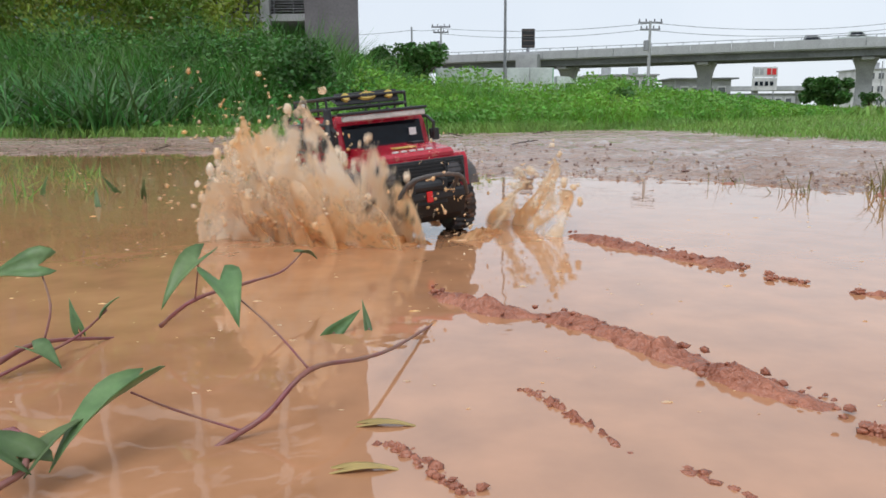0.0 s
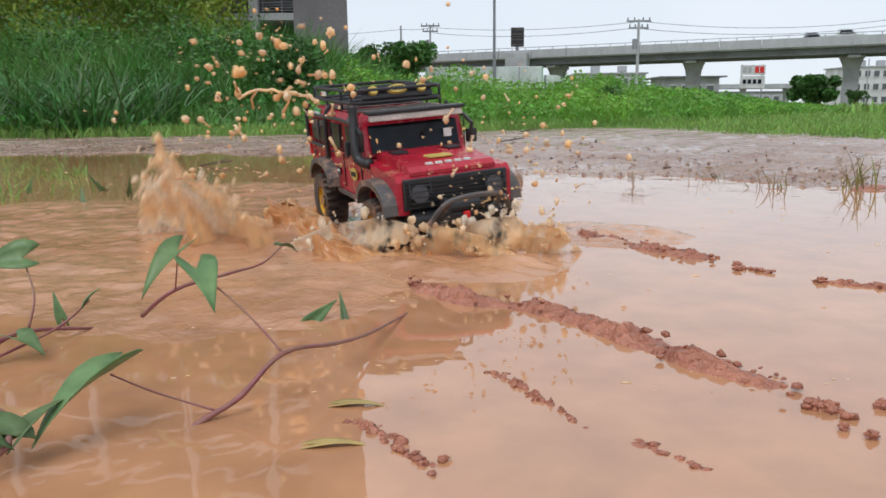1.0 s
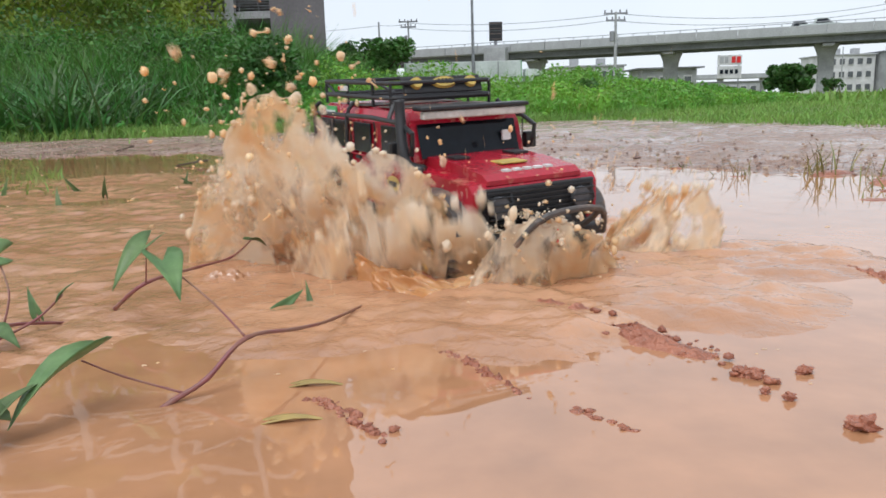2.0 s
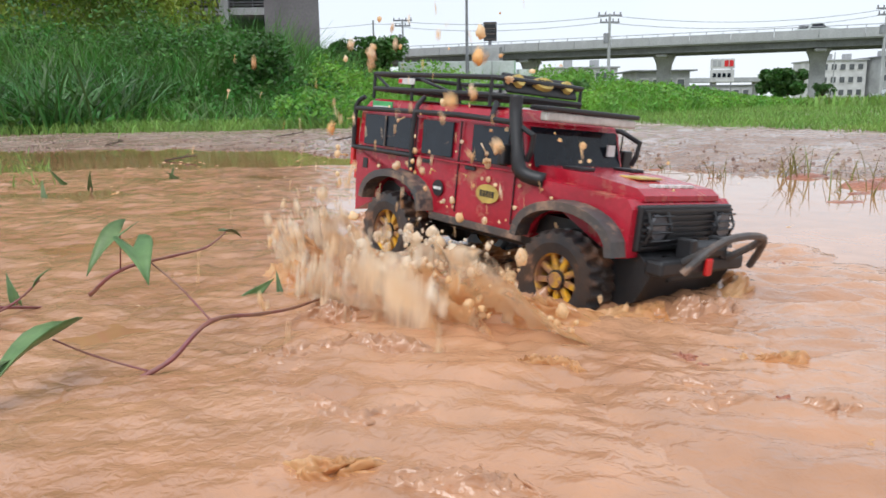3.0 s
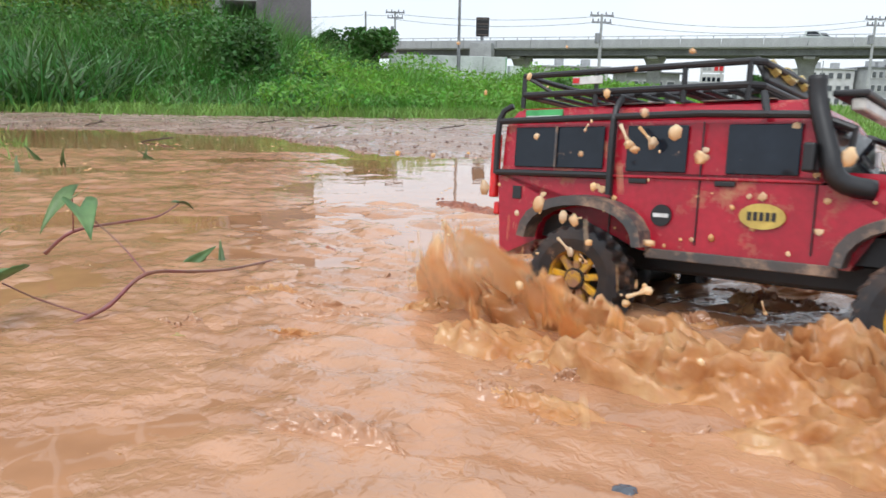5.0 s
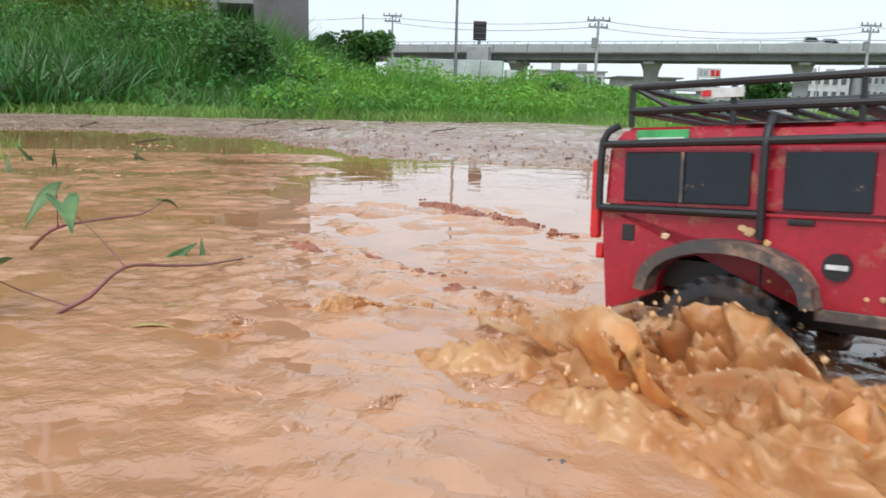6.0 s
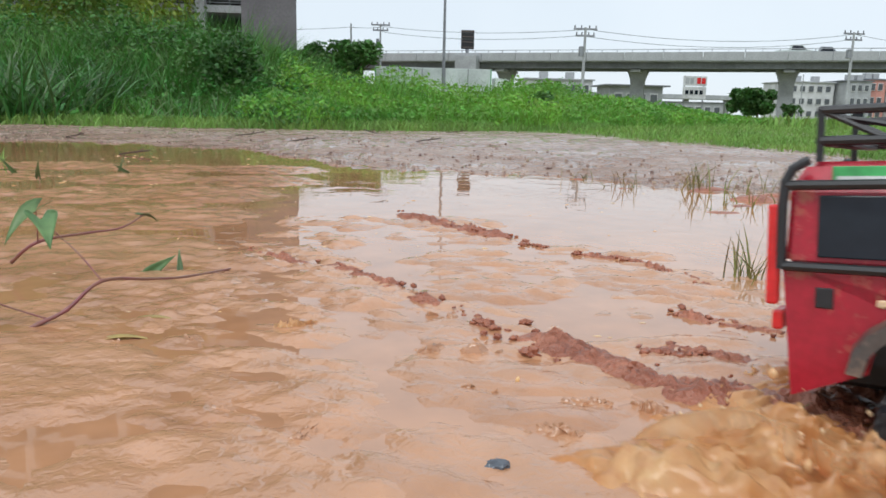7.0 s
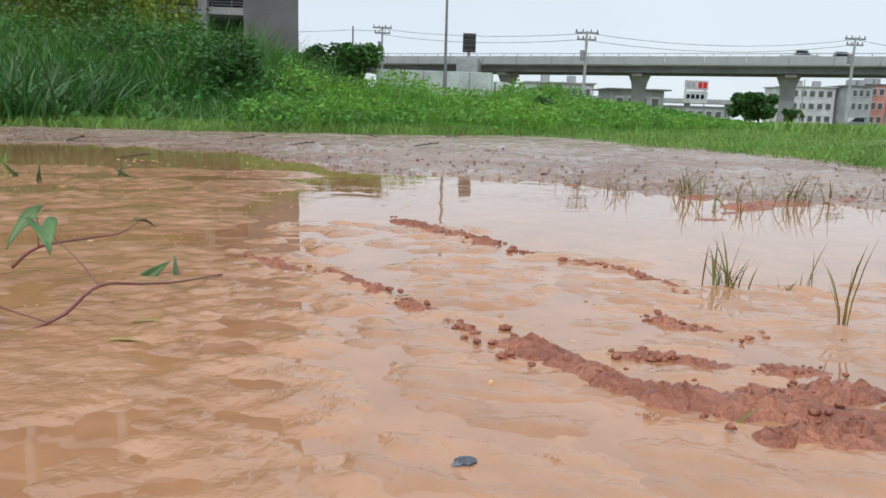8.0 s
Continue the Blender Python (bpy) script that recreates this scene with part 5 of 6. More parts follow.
def rack_frame():
    bm = bmesh.new()
    loop = [(-0.265, -0.088), (-0.006, -0.088), (0.004, -0.078), (0.004, 0.078), (-0.006, 0.088), (-0.265, 0.088)]
    for z, r in ((0.261, 0.0036), (0.283, 0.0034)):
        pts = [(x, y, z) for x, y in loop]
        tube(bm, pts + [pts[0]], r, 8)
    for x, y in ((-0.265, -0.088), (-0.265, 0.088), (-0.17, -0.088), (-0.17, 0.088), (-0.07, -0.088), (-0.07, 0.088), (-0.006, -0.088), (-0.006, 0.088)):
        tube(bm, [(x, y, 0.246), (x, y, 0.283)], 0.0028, 6)
    for x in (-0.17, -0.07):
        tube(bm, [(x, -0.088, 0.261), (x, 0.088, 0.261)], 0.003, 6)
    tube(bm, [(-0.265, 0, 0.283), (-0.17, 0, 0.262)], 0.0025, 6)
    tube(bm, [(-0.265, -0.088, 0.283), (-0.225, -0.088, 0.262)], 0.0022, 6)
    tube(bm, [(-0.265, 0.088, 0.283), (-0.225, 0.088, 0.262)], 0.0022, 6)
    return bm


toy, toy_wheels = build_toy()
CAR_ROWS = [
    (0.0, -0.147, 1.690, -0.012, 5.0, -1.0, -65.0), (0.5, -0.093, 1.585, -0.008, 4.5, -0.5, -66.5), (1.0, -0.046, 1.500, -0.009, 4.5, 3.5, -67.0),
    (1.5, 0.006, 1.345, -0.013, 2.2, 5.5, -63.5), (2.0, 0.080, 1.212, -0.016, 1.6, 3.0, -62.5), (2.6, 0.160, 1.080, -0.022, -2.0, 2.5, -57.0), (3.3, 0.262, 0.935, -0.032, -6.8, 3.3, -51.0),
    (3.5, 0.295, 0.901, -0.034, -7.6, 2.8, -50.0), (4.0, 0.394, 0.822, -0.030, -6.9, -0.9, -45.5), (4.5, 0.461, 0.715, -0.027, -8.8, -2.5, -44.5), (5.2, 0.545, 0.560, -0.028, -6.0, -3.2, -45.0),
    (5.8, 0.614, 0.430, -0.030, -4.5, -3.6, -45.0), (6.0, 0.637, 0.391, -0.031, -4.2, -3.7, -44.8), (6.5, 0.702, 0.302, -0.030, -3.0, -3.8, -43.0), (7.0, 0.772, 0.202, -0.026, -2.5, -4.2, -40.5),
    (7.3, 0.828, 0.130, -0.025, -2.0, -4.0, -40.0), (7.5, 0.880, 0.080, -0.025, -1.0, -3.0, -40.0), (8.0, 1.040, -0.060, -0.025, 0, 0, -40.0)]


# ---- water in motion ----
def car_at(t):
    ts = [r[0] for r in CAR_ROWS]
    v = [float(np.interp(t, ts, [r[i] for r in CAR_ROWS])) for i in range(1, 7)]
    return pose(*v)


def splash_sheet(seed, w, h, lean, hole=0.25, drops=70, bead=1.0, material=None):
    """A thrown-up film of water, domed outwards, with torn holes, a fingered rim and beads along it."""
    rnd = random.Random(seed)
    nu, nv = 60, 30
    bm = bmesh.new()
    grid = []
    for j in range(nv + 1):
        v = j / nv
        row = []
        for i in range(nu + 1):
            u = 2 * i / nu - 1
            top = h * max(0.0, 1 - u * u) ** 0.8 * (1.0 + 0.34 * noise.noise(Vector((u * 1.7, seed, 0))) + 0.10 * noise.noise(Vector((u * 5, seed, 3))))
            top += 0.13 * h * max(0.0, noise.noise(Vector((u * 9, seed, 6)))) * (1 - u * u)
            z = -0.05 + (top + 0.05) * v
            x = w * u * (0.72 + 0.32 * v) + 0.012 * noise.noise(Vector((u * 3, v * 3, seed)))
            y = -lean * v * v * h - 0.32 * min(w, 1.2 * h) * (1 - u * u) * math.sin(2.3 * v) + 0.03 * noise.noise(Vector((u * 2.5, v * 2.5, seed + 9))) + 0.005 * noise.noise(Vector((u * 9, v * 5, seed)))
            row.append(bm.verts.new((x, y, z)))
        grid.append(row)
    for j in range(nv):
        for i in range(nu):
            v, u = (j + 0.5) / nv, 2 * (i + 0.5) / nu - 1
            if v > 0.3 and noise.fractal(Vector((u * 4.2, v * 3.0, seed * 1.7)), 1.0, 2.0, 2) > 0.72 - 0.5 * hole:
                continue
            bm.faces.new((grid[j][i], grid[j][i + 1], grid[j + 1][i + 1], grid[j + 1][i]))
    for vtx in [v for v in bm.verts if not v.link_faces]:
        bm.verts.remove(vtx)
    rim = [v.co.copy() for v in bm.verts if v.is_boundary and v.co.z > h * 0.2]
    bmesh.ops.solidify(bm, geom=list(bm.faces), thickness=0.003)
    for c in rim:
        if rnd.random() < 0.22:
            r = bead * rnd.uniform(0.0018, 0.0036)
            lump(bm, c, r, 0.4, (1.6, 1, 1.2), 1, seed + c.x * 90)
    for k in range(drops):
        if not rim:
            break
        c = rnd.choice(rim) + Vector((rnd.gauss(0, 0.012), rnd.gauss(0, 0.015), abs(rnd.gauss(0.006, 0.014))))
        r = bead * (0.0012 + 0.006 * rnd.random() ** 3)
        lump(bm, c, r, 0.5, (1, 1, rnd.uniform(0.9, 1.7)), 2 if r > 0.004 else 1, seed + k)
    ob = part("splash_sheet", bm, material or M_SHEET, smooth=True)
    return tagged(ob, "ragged sheet of muddy water thrown up by the wheels", "splash", group="splash sheets")


def droplet_cloud(seed, n, spread, r0, r1):
    rnd = random.Random(seed)
    bm = bmesh.new()
    for k in range(n):
        c = Vector((rnd.gauss(0, spread), rnd.gauss(0, spread), rnd.gauss(0, spread)))
        r = r0 + (r1 - r0) * rnd.random() ** 3
        lump(bm, c, r, 0.5, (rnd.uniform(0.8, 1.2), 1, rnd.uniform(0.8, 1.6)), 2 if r > 0.004 else 1, seed + k * 1.3)
        if rnd.random() < 0.18:
            d = Vector((rnd.gauss(0, 1), rnd.gauss(0, 1), rnd.gauss(0.6, 1))).normalized()
            tube(bm, [c, c + d * r * 2.5, c + d * r * 5], [r * 0.6, r * 0.3, r * 0.45], 6)
    ob = part("splash_droplets", bm, M_SPLASH, smooth=True)
    return tagged(ob, "flying beads of orange muddy water", "splash", kind="stuff")


def water_blob(seed, r):
    """One large flung blob, of a few merged beads."""
    rnd = random.Random(seed)
    bm = bmesh.new()
    c = Vector((0, 0, 0))
    for k in range(rnd.choice((1, 2, 3, 3))):
        lump(bm, c, r * rnd.uniform(0.6, 1.0), 0.6, (rnd.uniform(0.8, 1.3), 1, rnd.uniform(0.7, 1.3)), 3, seed + k)
        c = c + Vector((rnd.gauss(0, 1), rnd.gauss(0, 1), rnd.gauss(0, 1))).normalized() * r * 0.9
    ob = part("water_blob", bm, M_SPLASH, smooth=True)
    return tagged(ob, "large wobbling blob of orange muddy water in the air", "splash", group="water blobs")


def water_strand(seed, length):
    """A thrown string of water, thick and thin along its length, with beads and short branches."""
    rnd = random.Random(seed)
    bm = bmesh.new()
    pts = [Vector((length * (k / 9 - 0.5), 0.008 * math.sin(k * 1.3 + seed), 0.05 * length - 0.45 * length * (k / 9 - 0.4) ** 2 + rnd.gauss(0, 0.003))) for k in range(10)]
    q = smooth_path(pts, 5)
    tube(bm, q, [0.0022 + 0.0022 * abs(noise.noise(p * 60 + Vector((seed, 0, 0)))) for p in q], 8)
    for k in range(9):
        p = rnd.choice(q)
        lump(bm, p, rnd.uniform(0.003, 0.0055), 0.5, (1.4, 1, 1), 2, seed + k)
    for k in range(3):
        p = rnd.choice(q[8:-8])
        tube(bm, [p, p + Vector((rnd.gauss(0, 0.006), 0, -0.016)), p + Vector((rnd.gauss(-0.008, 0.008), 0, -0.034))], [0.003, 0.0018, 0.0026], 7)
    ob = part("water_strand", bm, M_SPLASH, smooth=True)
    return tagged(ob, "twisted string of orange muddy water flung through the air", "splash", group="water strands")


def chop_patch(seed, w, d, amp, f=1.0, nu=76, nv=64):
    """A patch of short sharp-crested wavelets, its rim under the surface and its troughs above it."""
    verts = []
    for j in range(nv + 1):
        b = 2 * j / nv - 1
        for i in range(nu + 1):
            a = 2 * i / nu - 1
            x, y = a * w / 2, b * d / 2
            env = max(0.0, min(1.0, (1 - math.hypot(a, b)) * 2.0))
            wx = x + 0.012 * noise.noise(Vector((x * 14, y * 14, seed + 5)))
            k = noise.noise(Vector((wx * 10 * f + seed, y * 17 * f, seed)))
            k2 = noise.noise(Vector((wx * 24 * f, y * 40 * f + seed, seed)))
            k4 = 1 - 2 * abs(noise.noise(Vector((wx * 46 * f, y * 74 * f, seed + 3))))
            z = amp * max(-0.3, 0.85 + 0.9 * k + 0.8 * k2 + 0.28 * k4)
            verts.append((x, y, z * env - 0.007 * (1 - env)))
    n = nu + 1
    faces = [(j * n + i, j * n + i + 1, (j + 1) * n + i + 1, (j + 1) * n + i) for j in range(nv) for i in range(nu)]
    ob = raw("choppy_wave", verts, faces, M_CHOP, smooth=True)
    return tagged(ob, "choppy orange muddy water in the wake of the car", "wave", group="choppy patches")


def wave_crest(seed, w, d, h, curl=0.5, material=None):
    """A ragged swell of churned water that leans over, its foot below the surface."""
    nu, nv = 64, 34
    verts = []
    for j in range(nv + 1):
        b = 2 * j / nv - 1
        for i in range(nu + 1):
            a = 2 * i / nu - 1
            env = max(0.0, 1 - a * a) * max(0.0, 1 - b * b) ** 1.3
            lobe = 1 - 1.8 * abs(noise.noise(Vector((a * 5.5, b * 2.2, seed + 2))))
            z = h * env * (0.62 + 0.55 * noise.noise(Vector((a * 3.0, b * 2.0, seed))) + 0.5 * lobe + 0.34 * noise.noise(Vector((a * 14, b * 9, seed + 7))) + 0.16 * noise.noise(Vector((a * 30, b * 20, seed + 5))))
            x = a * w / 2 + 0.02 * noise.noise(Vector((b * 2, seed, a)))
            y = b * d / 2 + 0.18 * d * noise.noise(Vector((a * 2, seed, 1))) - curl * max(0.0, z) * (1 + 0.8 * noise.noise(Vector((a * 6, seed, 8))))
            verts.append((x, y, z - 0.004 - 0.03 * (env <= 0)))
    n = nu + 1
    faces = [(j * n + i, j * n + i + 1, (j + 1) * n + i + 1, (j + 1) * n + i) for j in range(nv) for i in range(nu)]
    ob = raw("wave", verts, faces, material or M_WASH, smooth=True)
    return tagged(ob, "churned crest of orange muddy water in the wake", "wave", group="waves in the wake")


def ballistic(ob, t_top, place, rise, drift, yaw, half, spin=0.0):
    """Rises out of the water before t_top, hangs at place, and falls back."""
    low = -rise
    out = []
    n = 7
    for k in range(n + 1):
        s = -1 + 2 * k / n
        t = t_top + half * s
        z = place[2] + (low) * s * s
        out.append((t, pose(place[0] + drift[0] * s * half, place[1] + drift[1] * s * half, z, spin * s * 0.4, spin * s * 0.3, yaw + spin * s)))
    rows = [(t, m) for t, m in out if 0.0 <= t <= 8.0]
    if out[0][0] > 0.04:
        rows = [(0.0, out[0][1])] + rows
    elif rows[0][0] > 0.0:
        k = next(i for i, (t, m) in enumerate(out) if t >= 0.0)
        f = (0.0 - out[k - 1][0]) / (out[k][0] - out[k - 1][0])
        rows = [(0.0, out[k - 1][1].lerp(out[k][1], f))] + rows
    if rows[-1][0] < 7.96:
        rows = rows + [(8.0, rows[-1][1])]
    clean = [rows[0]]
    for t, m in rows[1:]:
        if frame(t) > frame(clean[-1][0]):
            clean.append((t, m))
    walk(ob, clean)


# time of the top, place in the car's space (x ahead, y left), size w and h, lean, turn against the car, half time
SHEETS = [
    (0.02, (0.167, -0.21), 0.15, 0.20, 0.25, 45, 0.24, 0.38), (-0.04, (0.21, -0.12), 0.10, 0.16, 0.1, 60, 0.22, 0.3), (0.0, (0.10, -0.25), 0.10, 0.14, 0.3, 30, 0.22, 0.3), (0.0, (0.21, 0.20), 0.09, 0.11, 0.6, 165, 0.2, 0.2),
    (0.5, (0.05, -0.18), 0.15, 0.215, 0.2, 45, 0.26, 0.38), (0.56, (0.0, -0.24), 0.12, 0.19, 0.3, 30, 0.25, 0.25), (0.48, (0.12, -0.13), 0.10, 0.20, 0.2, 60, 0.25, 0.3), (0.5, (0.2, 0.2), 0.08, 0.10, 0.8, 165, 0.2, 0.15),
    (0.92, (-0.10, -0.25), 0.12, 0.17, 0.7, 30, 0.25, 0.10), (1.02, (0.22, -0.10), 0.16, 0.055, 0.5, 50, 0.25, 0.4), (1.05, (0.27, 0.06), 0.10, 0.06, 0.5, 70, 0.25, 0.3),
    (1.5, (0.08, -0.16), 0.15, 0.14, 0.3, 40, 0.22, 0.5), (1.55, (0.19, -0.12), 0.08, 0.10, 0.4, 45, 0.2, 0.4), (1.5, (0.2, 0.19), 0.10, 0.07, 0.8, 170, 0.2, 0.2),
    (1.98, (0.02, -0.17), 0.18, 0.20, 0.3, 40, 0.24, 0.42), (2.06, (-0.05, -0.2), 0.13, 0.18, 0.3, 25, 0.24, 0.35), (2.1, (0.13, -0.15), 0.13, 0.16, 0.3, 45, 0.22, 0.4), (2.05, (0.2, 0.2), 0.06, 0.10, 1.2, 170, 0.22, 0.3), (2.0, (0.27, -0.02), 0.09, 0.08, 0.3, 80, 0.2, 0.2),
    (0.25, (0.10, -0.2), 0.13, 0.20, 0.3, 40, 0.22, 0.35), (0.75, (0.0, -0.22), 0.13, 0.19, 0.4, 35, 0.24, 0.25), (1.25, (0.15, -0.15), 0.12, 0.10, 0.4, 40, 0.22, 0.4), (1.75, (0.06, -0.17), 0.14, 0.17, 0.3, 40, 0.22, 0.4),
    (2.25, (0.04, -0.18), 0.16, 0.2, 0.3, 35, 0.24, 0.4), (2.3, (0.16, -0.15), 0.11, 0.14, 0.3, 30, 0.22, 0.4), (2.65, (0.1, -0.18), 0.14, 0.15, 0.3, 25, 0.24, 0.4), (2.7, (-0.15, -0.18), 0.12, 0.13, 0.3, 10, 0.24, 0.4), (3.0, (0.14, -0.2), 0.12, 0.08, 0.4, 10, 0.24, 0.45), (3.3, (-0.18, -0.16), 0.12, 0.09, 0.4, 0, 0.24, 0.45),
    (3.78, (-0.18, -0.17), 0.12, 0.10, 0.3, -8, 0.25, 0.5), (3.75, (0.16, -0.21), 0.13, 0.045, 0.6, 0, 0.25, 0.5), (4.22, (-0.13, -0.17), 0.16, 0.15, 0.3, -8, 0.27, 0.3), (4.1, (0.16, -0.128), 0.07, 0.085, -0.1, 0, 0.27, 0.1), (4.35, (0.16, -0.128), 0.07, 0.09, -0.1, 0, 0.27, 0.1), (4.7, (0.16, -0.128), 0.07, 0.09, -0.1, 0, 0.27, 0.1), (3.45, (-0.46, -0.40), 0.06, 0.05, 0.3, 20, 0.24, 0.3), (4.25, (0.17, -0.21), 0.14, 0.05, 0.6, 0, 0.27, 0.5), (4.75, (-0.18, -0.17), 0.12, 0.12, 0.4, -10, 0.28, 0.4), (4.8, (0.16, -0.21), 0.14, 0.05, 0.6, 0, 0.27, 0.5),
    (5.3, (-0.17, -0.17), 0.12, 0.08, 0.4, -10, 0.26, 0.45), (5.3, (0.12, -0.2), 0.13, 0.05, 0.6, 0, 0.26, 0.5), (5.75, (-0.18, -0.18), 0.12, 0.06, 0.5, -12, 0.26, 0.45), (6.25, (-0.17, -0.18), 0.12, 0.055, 0.5, -12, 0.26, 0.45), (6.75, (-0.18, -0.18), 0.12, 0.05, 0.5, -12, 0.26, 0.45),
    (2.45, (0.05, -0.2), 0.14, 0.17, 0.4, -6, 0.24, 0.25), (2.85, (0.08, -0.18), 0.13, 0.14, 0.4, 0, 0.24, 0.3), (3.1, (-0.14, -0.17), 0.12, 0.12, 0.4, 0, 0.22, 0.25),
    (3.48, (-0.15, -0.16), 0.16, 0.085, 0.4, -6, 0.24, 0.15), (3.55, (-0.12, -0.18), 0.10, 0.06, 0.5, 0, 0.22, 0.4), (3.5, (0.15, -0.22), 0.13, 0.035, 0.9, 0, 0.24, 0.5), (3.45, (0.26, -0.10), 0.10, 0.05, 0.6, 60, 0.2, 0.3),
    (4.0, (-0.11, -0.165), 0.15, 0.14, 0.2, -4, 0.27, 0.3), (4.02, (-0.22, -0.2), 0.11, 0.10, 0.5, -30, 0.26, 0.3), (4.0, (0.17, -0.21), 0.14, 0.045, 0.6, 0, 0.27, 0.55),
    (4.45, (-0.24, -0.18), 0.16, 0.11, 0.5, -10, 0.3, 0.25), (4.5, (-0.14, -0.16), 0.11, 0.11, 0.4, 0, 0.3, 0.3), (4.5, (0.16, -0.128), 0.07, 0.10, -0.1, 0, 0.3, 0.1), (4.55, (0.18, -0.23), 0.15, 0.045, 0.7, 5, 0.3, 0.5),
    (5.1, (-0.16, -0.17), 0.13, 0.12, 0.4, -10, 0.28, 0.35), (5.5, (-0.16, -0.17), 0.12, 0.09, 0.5, -10, 0.26, 0.35), (5.95, (-0.22, -0.17), 0.11, 0.06, 0.6, -20, 0.26, 0.4), (6.0, (-0.08, -0.19), 0.12, 0.05, 0.7, 5, 0.26, 0.5),
    *((t, (-0.162, -0.127), 0.068, 0.062, -0.1, 0, 0.24, 0.0) for t in (5.7, 5.98, 6.25, 6.5, 6.75)),
    (6.5, (-0.2, -0.17), 0.12, 0.05, 0.6, -20, 0.26, 0.4), (6.55, (-0.1, -0.2), 0.12, 0.045, 0.7, 0, 0.26, 0.5), (7.0, (-0.2, -0.17), 0.12, 0.05, 0.6, -10, 0.26, 0.4), (7.3, (-0.3, -0.05), 0.08, 0.04, 0.6, -60, 0.22, 0.3)]

